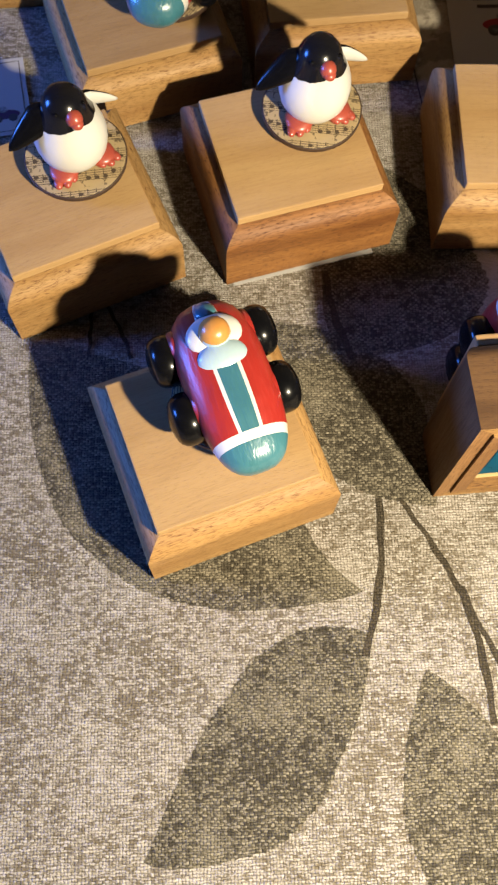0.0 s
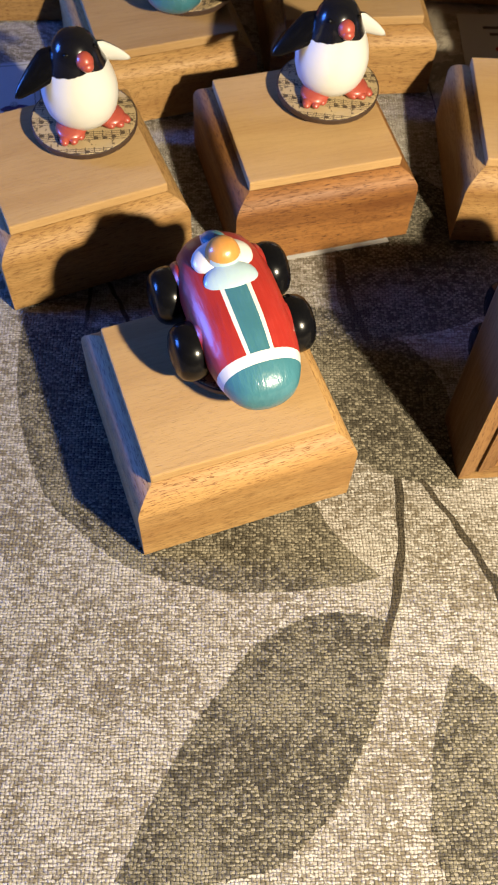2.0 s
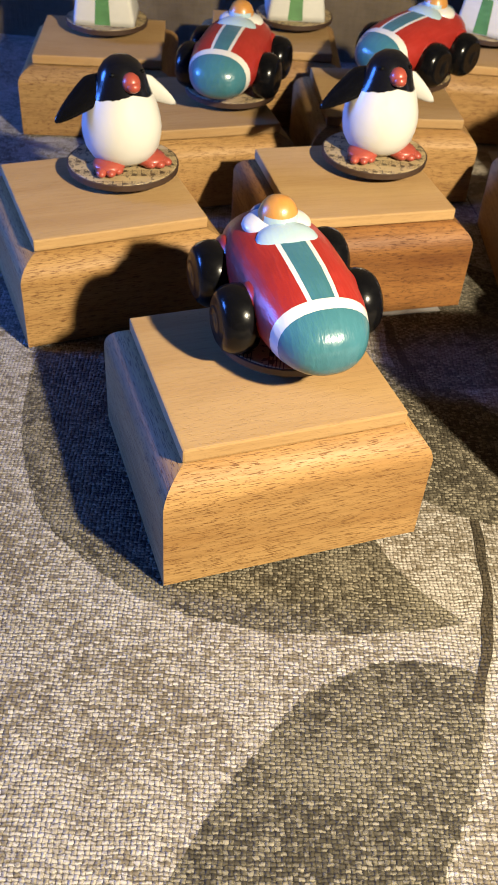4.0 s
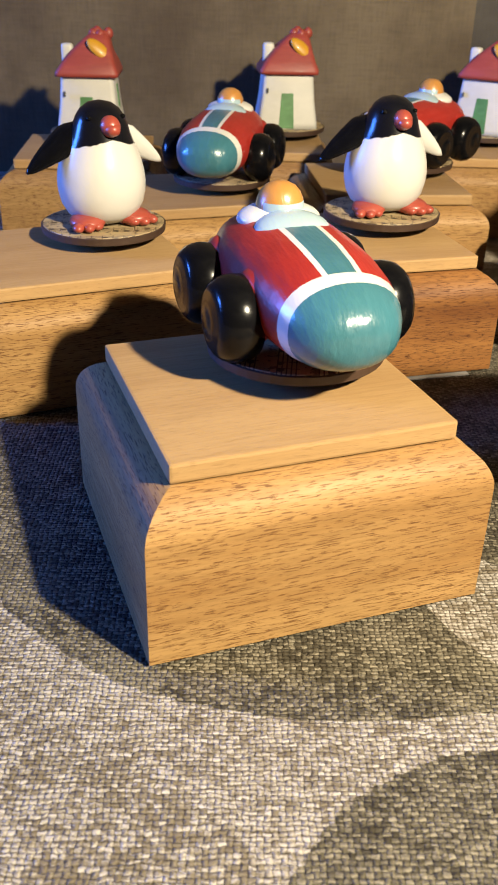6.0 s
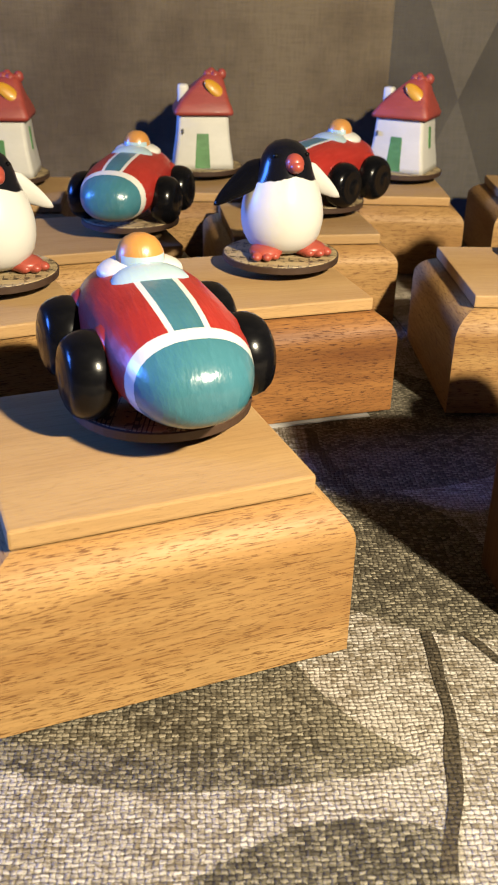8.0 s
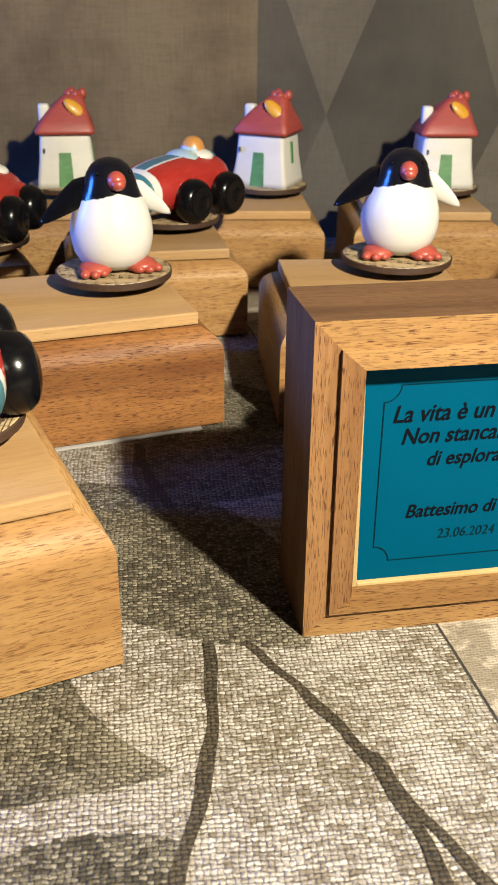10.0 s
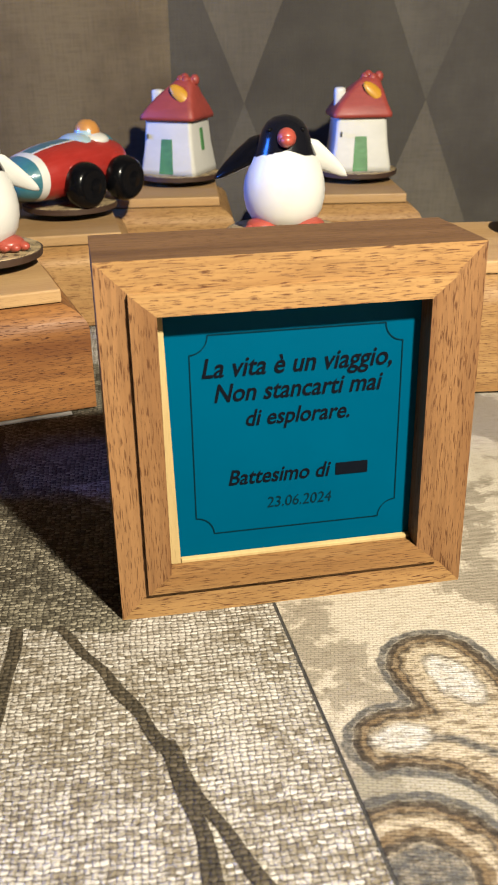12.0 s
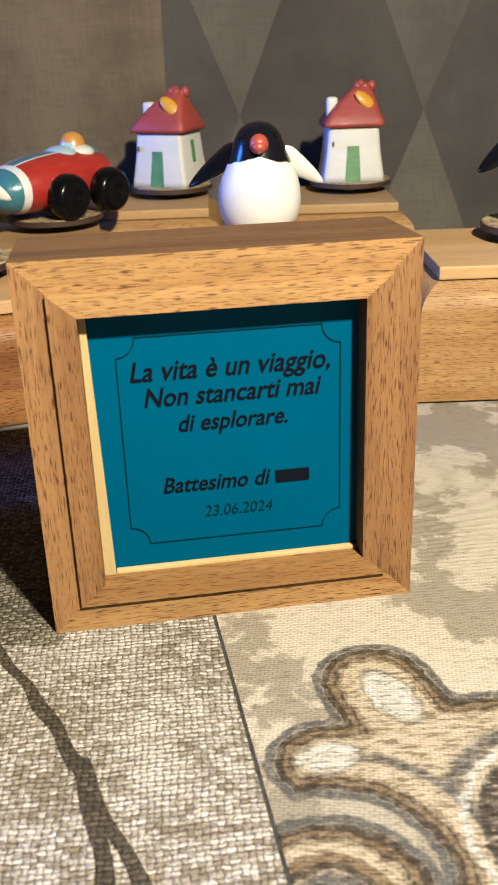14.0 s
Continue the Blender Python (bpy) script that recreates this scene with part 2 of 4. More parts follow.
def damask():
    """Fine twill with worn taupe patches and a brushed scroll ornament."""
    m, nodes, links, b = material("damask_print", 0.68, 0.3)
    net = Net(nodes, links)
    co = net.put("ShaderNodeTexCoord").outputs["Object"]
    patch = net.noise(co, 27.0, 6, 0.62)
    mid = net.noise(co, 120.0, 4, 0.65)
    fine = net.noise(co, 800.0, 3, 0.6)
    brick = net.put("ShaderNodeTexBrick", {"Vector": net.put("ShaderNodeMapping", {"Vector": co, "Rotation": (0, 0, radians(9))}).outputs[0], "Color1": rgb(1, 1, 1), "Color2": rgb(0.7, 0.7, 0.7), "Mortar": rgb(0, 0, 0), "Scale": 1.0, "Mortar Size": 0.00013, "Mortar Smooth": 0.7, "Brick Width": 0.0017, "Row Height": 0.00066})
    t = net.put("ShaderNodeSeparateColor", {0: brick.outputs[0]}).outputs[0]
    gaps = net.step(net.math("SUBTRACT", 1.0, t), 0.3, 1.0)
    weft = net.noise(net.put("ShaderNodeMapping", {"Vector": co, "Rotation": (0, 0, radians(9)), "Scale": (300, 1500, 300)}).outputs[0], 1.0, 3)
    col = net.mix(net.math("MULTIPLY", mid, 0.5), rgb(0.355, 0.318, 0.262), rgb(0.265, 0.230, 0.180))
    worn = net.step(net.math("ADD", patch, net.math("ADD", net.math("MULTIPLY", mid, 0.25), net.math("MULTIPLY", fine, 0.05))), 0.645, 0.685)
    col = net.mix(net.math("MULTIPLY", worn, 0.85), col, rgb(0.172, 0.146, 0.112))

    # the drawn ornament: distances to its round lobes, united softly
    d1 = net.put("ShaderNodeTexNoise", {"Vector": co, "Scale": 330.0, "Detail": 3.0}).outputs[1]
    d1 = net.put("ShaderNodeVectorMath", {0: d1, 1: (0.5, 0.5, 0.5)}, operation="SUBTRACT").outputs[0]
    d1 = net.put("ShaderNodeVectorMath", {0: d1, 3: 0.0024}, operation="SCALE").outputs[0]
    pos = net.put("ShaderNodeVectorMath", {0: co, 1: d1}, operation="ADD").outputs[0]
    x, y, z = net.put("ShaderNodeSeparateXYZ", {0: pos}).outputs

    def disc_d(cx, cy, r, sx=1.0, turn=0.0):
        """Distance to a round or oval form."""
        dx, dy = net.math("SUBTRACT", x, cx), net.math("SUBTRACT", y, cy)
        c, s = math.cos(radians(turn)), math.sin(radians(turn))
        u = net.math("DIVIDE", net.math("ADD", net.math("MULTIPLY", dx, c), net.math("MULTIPLY", dy, s)), sx)
        v = net.math("SUBTRACT", net.math("MULTIPLY", dy, c), net.math("MULTIPLY", dx, s))
        return net.math("SUBTRACT", net.math("SQRT", net.math("ADD", net.math("MULTIPLY", u, u), net.math("MULTIPLY", v, v))), r)

    def limb_d(ax, ay, bx, by, r):
        """Distance to a round-ended limb between two points."""
        ex, ey = bx - ax, by - ay
        dx, dy = net.math("SUBTRACT", x, ax), net.math("SUBTRACT", y, ay)
        h = net.math("DIVIDE", net.math("ADD", net.math("MULTIPLY", dx, ex), net.math("MULTIPLY", dy, ey)), ex * ex + ey * ey, True)
        u = net.math("SUBTRACT", dx, net.math("MULTIPLY", h, ex))
        v = net.math("SUBTRACT", dy, net.math("MULTIPLY", h, ey))
        return net.math("SUBTRACT", net.math("SQRT", net.math("ADD", net.math("MULTIPLY", u, u), net.math("MULTIPLY", v, v))), r)

    def unite(a, c, k, op="SMOOTH_MIN"):
        return net.put("ShaderNodeMath", {0: a, 1: c, 2: k}, operation=op).outputs[0]

    hollow = disc_d(0.1360, 0.0293, 0.0197)
    shape = unite(limb_d(0.1503, 0.0763, 0.1550, 0.0620, 0.0104), limb_d(0.1377, 0.0552, 0.1500, 0.0560, 0.0088), 0.002)
    shape = unite(shape, limb_d(0.1580, 0.0585, 0.1950, 0.0600, 0.0105), 0.002)
    shape = unite(shape, limb_d(0.1560, 0.0560, 0.1660, 0.0100, 0.0125), 0.003)
    shape = unite(shape, net.math("MULTIPLY", hollow, -1.0), 0.001, "SMOOTH_MAX")
    scroll = disc_d(0.1349, 0.0239, 0.0169)
    rosette = disc_d(0.1808, 0.0373, 0.0195)
    streak = net.noise(net.put("ShaderNodeMapping", {"Vector": co, "Rotation": (0, 0, radians(9)), "Scale": (260, 1300, 300)}).outputs[0], 1.0, 4, 0.65)
    grain = net.noise(co, 420.0, 5, 0.72)
    CREAM, TAN, OCHRE = rgb(0.30, 0.252, 0.182), rgb(0.158, 0.119, 0.072), rgb(0.108, 0.072, 0.036)
    BROWN, GREY, PALE = rgb(0.034, 0.024, 0.015), rgb(0.0612, 0.0576, 0.054), rgb(0.38, 0.38, 0.375)

    def band(d, lo, hi, soft=0.0002):
        return net.math("MULTIPLY", net.step(d, lo - soft, lo + soft), net.step(d, hi + soft, hi - soft))

    def lay(base, mask, ink, wear=0.0):
        if wear:
            mask = net.math("MULTIPLY", mask, net.math("SUBTRACT", 1.0, net.math("MULTIPLY", net.step(grain, 0.42, 0.62), wear)))
        return net.mix(mask, base, ink)

    def drawn(base, d, fill):
        """Rind of a drawn form: grey halo, dark edge, ochre rim, broken inner line, fill."""
        base = lay(base, band(d, 0.0006, 0.0023, 0.0003), GREY, 0.35)
        base = lay(base, net.step(d, 0.0004, -0.0002), fill)
        base = lay(base, band(d, -0.0024, -0.0004), OCHRE, 0.3)
        base = lay(base, band(d, -0.0036, -0.0027), TAN, 0.6)
        base = lay(base, band(d, -0.0011, 0.0005, 0.0002), BROWN, 0.3)
        return lay(base, band(d, -0.0028, -0.0022, 0.0002), BROWN, 0.5)

    olive = net.math("MULTIPLY", net.step(hollow, 0.0002, -0.0004), 0.55)
    col = lay(col, olive, rgb(0.173, 0.158, 0.119))
    col = drawn(col, scroll, CREAM)
    col = lay(col, band(scroll, -0.0078, -0.0056), OCHRE, 0.3)
    col = lay(col, band(scroll, -0.0090, -0.0076), BROWN, 0.3)
    col = lay(col, net.step(scroll, -0.0088, -0.0096), GREY, 0.4)
    col = drawn(col, shape, CREAM)
    inner = net.step(shape, -0.0026, -0.0034)
    for cx, cy, r, sx, turn in ((0.1528, 0.0720, 0.0042, 1.9, 112), (0.1383, 0.0563, 0.0034, 1.7, 8)):
        oval = disc_d(cx, cy, r, sx, turn)
        col = lay(col, net.math("MULTIPLY", net.step(oval, 0.0008, -0.0008), 0.9), PALE, 0.5)
        col = lay(col, net.math("MULTIPLY", band(oval, 0.0000, 0.0007, 0.0003), 0.55), GREY, 0.6)
    sweep = band(disc_d(0.1400, 0.0330, 0.0232), -0.0012, 0.0012, 0.0007)
    col = lay(col, net.math("MULTIPLY", net.math("MULTIPLY", sweep, inner), net.step(x, 0.1400, 0.1480)), GREY, 0.35)
    crescent = net.math("MULTIPLY", band(rosette, 0.0030, 0.0066, 0.0012), net.step(y, 0.0430, 0.0490))
    col = lay(col, crescent, GREY, 0.45)
    col = lay(col, net.math("MULTIPLY", band(rosette, 0.0016, 0.0030, 0.0005), 0.8), PALE, 0.5)
    col = lay(col, net.math("MULTIPLY", net.step(rosette, 0.0006, -0.0004), net.step(y, 0.0560, 0.0530)), GREY, 0.3)
    col = lay(col, band(rosette, -0.0032, -0.0002, 0.0006), BROWN, 0.5)
    marked = net.math("MAXIMUM", net.step(shape, 0.003, 0.0), net.step(scroll, 0.003, 0.0))
    col = net.mix(net.math("MULTIPLY", net.step(streak, 0.50, 0.60), marked), col, rgb(0.42, 0.38, 0.33), "MULTIPLY")
    col = lay(col, net.math("MULTIPLY", net.math("MULTIPLY", net.step(streak, 0.46, 0.34), inner), 0.6), rgb(0.36, 0.324, 0.259))
    col = net.mix(net.math("MULTIPLY", net.step(weft, 0.52, 0.64), 0.7), col, rgb(0.62, 0.58, 0.52), "MULTIPLY")
    col = net.mix(net.math("MULTIPLY", gaps, 0.8), col, rgb(0.42, 0.38, 0.33), "MULTIPLY")
    links.new(col, b.inputs["Base Color"])
    net.bump(b, net.math("ADD", t, net.math("MULTIPLY", streak, 0.4)), 0.5, 0.0003)
    return m


damask_mat = damask()


def print_ink(name, a, c, rough=0.65):
    """Brushed ink of an ornament, streaked and worn."""
    m, nodes, links, b = material(name, rough, 0.3)
    net = Net(nodes, links)
    co = net.put("ShaderNodeTexCoord").outputs["Object"]
    s = net.noise(net.put("ShaderNodeMapping", {"Vector": co, "Scale": (900, 260, 300)}).outputs[0], 1.0, 4)
    w = net.noise(co, 230.0, 5, 0.7)
    col = net.mix(net.step(w, 0.38, 0.66), rgb(*a), rgb(*c))
    col = net.mix(net.math("MULTIPLY", net.step(s, 0.46, 0.62), 0.6), col, rgb(*[x * 0.4 for x in a]))
    fine = net.noise(co, 900.0, 3, 0.6)
    col = net.mix(net.math("MULTIPLY", net.step(fine, 0.52, 0.40), 0.55), col, rgb(*[min(1, x * 1.5) for x in c]))
    rows = net.put("ShaderNodeTexBrick", {"Vector": net.put("ShaderNodeMapping", {"Vector": co, "Rotation": (0, 0, radians(9))}).outputs[0], "Color1": rgb(1, 1, 1), "Color2": rgb(0.6, 0.6, 0.6), "Mortar": rgb(0, 0, 0), "Scale": 1.0, "Mortar Size": 0.00014, "Mortar Smooth": 0.9, "Brick Width": 0.0021, "Row Height": 0.00058})
    t = net.put("ShaderNodeSeparateColor", {0: rows.outputs[0]}).outputs[0]
    col = net.mix(net.math("MULTIPLY", net.step(net.math("SUBTRACT", 1.0, t), 0.2, 1.0), 0.6), col, rgb(*[x * 0.35 for x in a]))
    links.new(col, b.inputs["Base Color"])
    net.bump(b, net.math("ADD", s, t), 0.5, 0.0003)
    return m


ink_grey = print_ink("ornament_grey", (0.072, 0.072, 0.0706), (0.151, 0.149, 0.14))
ink_pale = print_ink("ornament_pale", (0.108, 0.108, 0.112), (0.266, 0.263, 0.259))
ink_line = print_ink("seam_ink", (0.0216, 0.0194, 0.0194), (0.036, 0.0324, 0.0288))


def wallcloth(name, base, spot, diamonds=False):
    m, nodes, links, b = material(name, 0.8, 0.25)
    net = Net(nodes, links)
    co = net.put("ShaderNodeTexCoord").outputs["Object"]
    warp = net.noise(net.put("ShaderNodeMapping", {"Vector": co, "Scale": (900, 1, 90)}).outputs[0], 1.0, 3)
    weft = net.noise(net.put("ShaderNodeMapping", {"Vector": co, "Scale": (90, 1, 900)}).outputs[0], 1.0, 3)
    big = net.noise(co, 16.0, 5, 0.6)
    col = net.mix(net.step(big, 0.35, 0.7), rgb(*base), rgb(*spot))
    if diamonds:
        x, y, z = net.put("ShaderNodeSeparateXYZ", {0: co}).outputs
        u = net.math("DIVIDE", net.math("SUBTRACT", x, 0.1400), 0.112)
        v = net.math("DIVIDE", net.math("SUBTRACT", z, 0.0765), 0.27)
        p = net.math("FLOOR", net.math("ADD", u, v))
        q = net.math("FLOOR", net.math("SUBTRACT", u, v))
        kind = net.math("ADD", net.math("MODULO", net.math("ADD", p, 100.0), 2.0), net.math("MULTIPLY", net.math("MODULO", net.math("ADD", q, 100.0), 2.0), 2.0))
        tone = net.put("ShaderNodeValToRGB", {0: net.math("DIVIDE", kind, 3.0)})
        tone.color_ramp.interpolation = "CONSTANT"
        e = tone.color_ramp.elements
        e[0].position, e[0].color = 0.0, rgb(0.50, 0.50, 0.50)
        e[1].position, e[1].color = 0.2, rgb(0.75, 0.75, 0.76)
        for pos, c in ((0.5, (0.95, 0.93, 0.90)), (0.85, (0.58, 0.58, 0.60))):
            k = e.new(pos)
            k.color = rgb(*c)
        col = net.mix(1.0, col, tone.outputs[0], "MULTIPLY")
    col = net.mix(net.math("MULTIPLY", net.step(net.math("ADD", warp, weft), 0.85, 1.3), 0.25), col, rgb(*[c * 0.5 for c in spot]))
    links.new(col, b.inputs["Base Color"])
    net.bump(b, net.math("ADD", warp, weft), 0.4, 0.0006)
    return m


wall_brown = wallcloth("brown_wall_cloth", (0.13, 0.101, 0.0612), (0.0756, 0.0554, 0.0331))
wall_grey = wallcloth("grey_harlequin_cloth", (0.112, 0.0994, 0.0778), (0.0756, 0.0662, 0.0533), True)


def plaster(name, c):
    m, nodes, links, b = material(name, 0.85, 0.2)
    net = Net(nodes, links)
    co = net.put("ShaderNodeTexCoord").outputs["Object"]
    n = net.noise(co, 6.0, 5)
    links.new(net.mix(n, rgb(*c), rgb(*[v * 0.8 for v in c])), b.inputs["Base Color"])
    return m


room_plaster = plaster("room_plaster", (0.0252, 0.023, 0.0216))


def score_paper():
    """Sheet-music print: staves, beams and note heads on cream card."""
    m, nodes, links, b = material("score_print", 0.5, 0.35)
    net = Net(nodes, links)
    co = net.put("ShaderNodeTexCoord").outputs["Object"]
    turn = net.put("ShaderNodeMapping", {"Vector": co, "Rotation": (0, 0, radians(24))}).outputs[0]
    x, y, z = net.put("ShaderNodeSeparateXYZ", {0: turn}).outputs
    period = 0.0098
    v = net.math("MODULO", net.math("ADD", y, 0.2), period)
    inside = net.math("LESS_THAN", v, 0.0048)
    line = net.math("MULTIPLY", net.math("LESS_THAN", net.math("MODULO", v, 0.00112), 0.00034), inside)
    pitch = 0.0037
    cx = net.math("DIVIDE", net.math("ADD", x, 0.2), pitch)
    cell = net.put("ShaderNodeCombineXYZ", {0: net.math("FLOOR", cx), 1: net.math("FLOOR", net.math("DIVIDE", net.math("ADD", y, 0.2), period))}).outputs[0]
    off = net.math("ADD", net.math("MULTIPLY", net.put("ShaderNodeTexWhiteNoise", {"Vector": cell}).outputs[0], 0.0036), 0.0006)
    dx = net.math("MULTIPLY", net.math("SUBTRACT", net.math("FRACT", cx), 0.24), pitch * 0.75)
    dy = net.math("SUBTRACT", v, off)
    heads = net.math("LESS_THAN", net.math("ADD", net.math("MULTIPLY", dx, dx), net.math("MULTIPLY", dy, dy)), 0.00092 ** 2)
    stems = net.math("MULTIPLY", net.math("LESS_THAN", net.math("MODULO", net.math("ADD", x, 0.2), 0.0037), 0.00034), net.math("LESS_THAN", net.math("ABSOLUTE", net.math("SUBTRACT", v, 0.0035)), 0.0019))
    blot = net.math("MULTIPLY", net.step(net.noise(net.put("ShaderNodeMapping", {"Vector": turn, "Scale": (480, 300, 1)}).outputs[0], 1.0, 2), 0.56, 0.60), net.math("GREATER_THAN", v, 0.0066))
    ink = net.math("MINIMUM", net.math("ADD", net.math("ADD", line, heads), net.math("ADD", stems, net.math("MULTIPLY", blot, 0.8))), 1.0)
    col = net.mix(net.noise(co, 120.0, 3), rgb(0.403, 0.31, 0.18), rgb(0.302, 0.223, 0.115))
    links.new(net.mix(net.math("MULTIPLY", ink, 0.95), col, rgb(0.0432, 0.0288, 0.018)), b.inputs["Base Color"])
    return m


score = score_paper()
burnt = paint("burnt_plywood_edge", (0.036, 0.0173, 0.00936), 0.6, 0.0, 0.4)
steel = material("steel", 0.3, 0.5, 1.0)[0]
plaque_mat, _n, _l, _b = material("teal_plaque", 0.6, 0.06, 0.0, 0.0)
_net = Net(_n, _l)
_c = _net.noise(_net.put("ShaderNodeTexCoord").outputs["Object"], 60.0, 4)
_l.new(_net.mix(_c, rgb(0, 0.054, 0.108), rgb(0, 0.043, 0.088)), _b.inputs["Base Color"])
ink_black = material("engraving_black", 0.6, 0.05)[0]
ink_black.node_tree.nodes["Principled BSDF"].inputs["Base Color"].default_value = (0.002, 0.003, 0.006, 1)
ink_faint = material("engraving_faint", 0.6, 0.05)[0]
ink_faint.node_tree.nodes["Principled BSDF"].inputs["Base Color"].default_value = (0.001, 0.013, 0.022, 1)
card_white = plaster("white_card", (0.36, 0.349, 0.338))
card_ink = plaster("card_print_dark", (0.0648, 0.0504, 0.0504))
card_red = plaster("card_print_red", (0.252, 0.0216, 0.0288))
card_plum = plaster("card_print_plum", (0.072, 0.036, 0.072))


# ---------------------------------------------------------------- mesh helpers
def mesh_of(name, bm, mats, smooth=False):
    me = bpy.data.meshes.new(name)
    bmesh.ops.recalc_face_normals(bm, faces=bm.faces)
    if smooth:
        for f in bm.faces:
            f.smooth = True
    bm.to_mesh(me)
    bm.free()
    for mat in mats if isinstance(mats, (list, tuple)) else (mats,):
        me.materials.append(mat)
    return me


def part(name, bm, mats, parent, label="", smooth=False):
    ob = new(name, mesh_of(name, bm, mats, smooth))
    ob.parent = parent
    if label:
        tagged(ob, label)
    return ob


def ball(bm, c, r, seg=20, rings=12, mat=0, m=None):
    t = Matrix.Translation(c) @ (m or Matrix.Identity(4)) @ Matrix.Diagonal((*r, 1))
    out = bmesh.ops.create_uvsphere(bm, u_segments=seg, v_segments=rings, radius=1, matrix=t)
    for f in {f for v in out["verts"] for f in v.link_faces}:
        f.material_index = mat
    return out["verts"]


def block(bm, lo, hi, bevel=0.0, mat=0):
    c = [(a + b) / 2 for a, b in zip(lo, hi)]
    s = [b - a for a, b in zip(lo, hi)]
    out = bmesh.ops.create_cube(bm, size=1, matrix=Matrix.Translation(c) @ Matrix.Diagonal((*s, 1)))
    vs = out["verts"]
    for f in {f for v in vs for f in v.link_faces}:
        f.material_index = mat
    if bevel:
        es = list({e for v in vs for e in v.link_edges})
        bmesh.ops.bevel(bm, geom=es, offset=bevel, segments=2, profile=0.6, affect="EDGES")


def rings(bm, loops, mat=0, close_ends=True):
    """Skin closed loops of equal length; loops are lists of points."""
    rows = [[bm.verts.new(p) for p in loop] for loop in loops]
    n = len(rows[0])
    for a, b in zip(rows, rows[1:]):
        for i in range(n):
            f = bm.faces.new((a[i], a[(i + 1) % n], b[(i + 1) % n], b[i]))
            f.material_index = mat
    if close_ends:
        for r in (rows[0], rows[-1]):
            f = bm.faces.new(r)
            f.material_index = mat
    return rows


def lathe(bm, profile, seg=32, mat=0):
    """Spin (radius, height) pairs round z."""
    rings(bm, [[(r * math.cos(2 * math.pi * k / seg), r * math.sin(2 * math.pi * k / seg), z) for k in range(seg)] for r, z in profile], mat)


# ---------------------------------------------------------------- music box
W, D = 0.0815, 0.0790
RIM, WALL, WALL_X = 0.0063, 0.0109, 0.0118
SHOULDER, INSET = 0.0315, 0.0075


def board_profile(top, wall):
    """Outer shape of a side board as (distance from the outside, height)."""
    pts = [(0.0, 0.0010), (RIM, 0.0013), (RIM, 0.0), (wall, 0.0), (wall, top)]
    lid_seat = top - 0.005
    curve = []
    z0 = SHOULDER * top / 0.0465
    sweep = radians(66)
    for k in range(11):
        a = sweep * k / 10
        curve.append((INSET * (1 - math.cos(a)) / (1 - math.cos(sweep)), z0 + (lid_seat - z0) * math.sin(a) / math.sin(sweep)))
    pts[-1] = (wall, lid_seat)
    return pts + [(p[0] + 0.0, p[1]) for p in reversed(curve)]


def side_board(name, end_wall, half, half_len, profile, mats, turn, parent):
    """A mitred board; turn is its angle round the box."""
    bm = bmesh.new()
    ends = [end_wall if i in (3, 4) else d for i, (d, z) in enumerate(profile)]
    a = [(-(half_len - e), -(half - d), z) for e, (d, z) in zip(ends, profile)]
    b = [((half_len - e), -(half - d), z) for e, (d, z) in zip(ends, profile)]
    rings(bm, [a, b])
    # faces beyond the rim take the second wood
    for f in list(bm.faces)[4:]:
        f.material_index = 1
    bmesh.ops.transform(bm, matrix=pose(0, 0, 0, 0, 0, turn), verts=bm.verts)
    return part(name, bm, mats, parent)


def music_box(label, top, reddish=False, painted_shade=False):
    """Mitred beech box with a rounded shoulder and a loose lid; returns its empty."""
    box = tagged(new("music_box"), label, "music box", "wooden music boxes")
    # last choice: brighter and duller woods carry the light on the plaque frame
    mx, my = (wood_x_red, wood_y_red) if reddish else (wood_x_rim_lit, wood_y_rim_dim) if painted_shade else (wood_x, wood_y)
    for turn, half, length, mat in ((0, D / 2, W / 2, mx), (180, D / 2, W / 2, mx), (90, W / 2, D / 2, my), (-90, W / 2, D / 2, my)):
        mine, other = (WALL, WALL_X) if turn in (0, 180) else (WALL_X, WALL)
        # the plaque box's outer faces get the wood that holds their shade
        mats = (mat, wood_x_stain_shade if turn in (0, 180) else wood_y_stain_shade) if painted_shade else (mat, mat)
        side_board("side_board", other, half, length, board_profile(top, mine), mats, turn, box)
    bm = bmesh.new()
    block(bm, (-W / 2 + INSET - 0.0003, -D / 2 + INSET - 0.0003, top - 0.0046), (W / 2 - INSET + 0.0003, D / 2 - INSET + 0.0003, top), 0.0007)
    part("lid", bm, wood_lid, box, "smooth beech lid with softened edges")
    bm = bmesh.new()
    block(bm, (-W / 2 + WALL_X - 0.0005, -D / 2 + WALL - 0.0005, 0.0060), (W / 2 - WALL_X + 0.0005, D / 2 - WALL + 0.0005, 0.0074))
    part("base_panel", bm, plaque_mat, box, "teal panel set into the base")
    return box


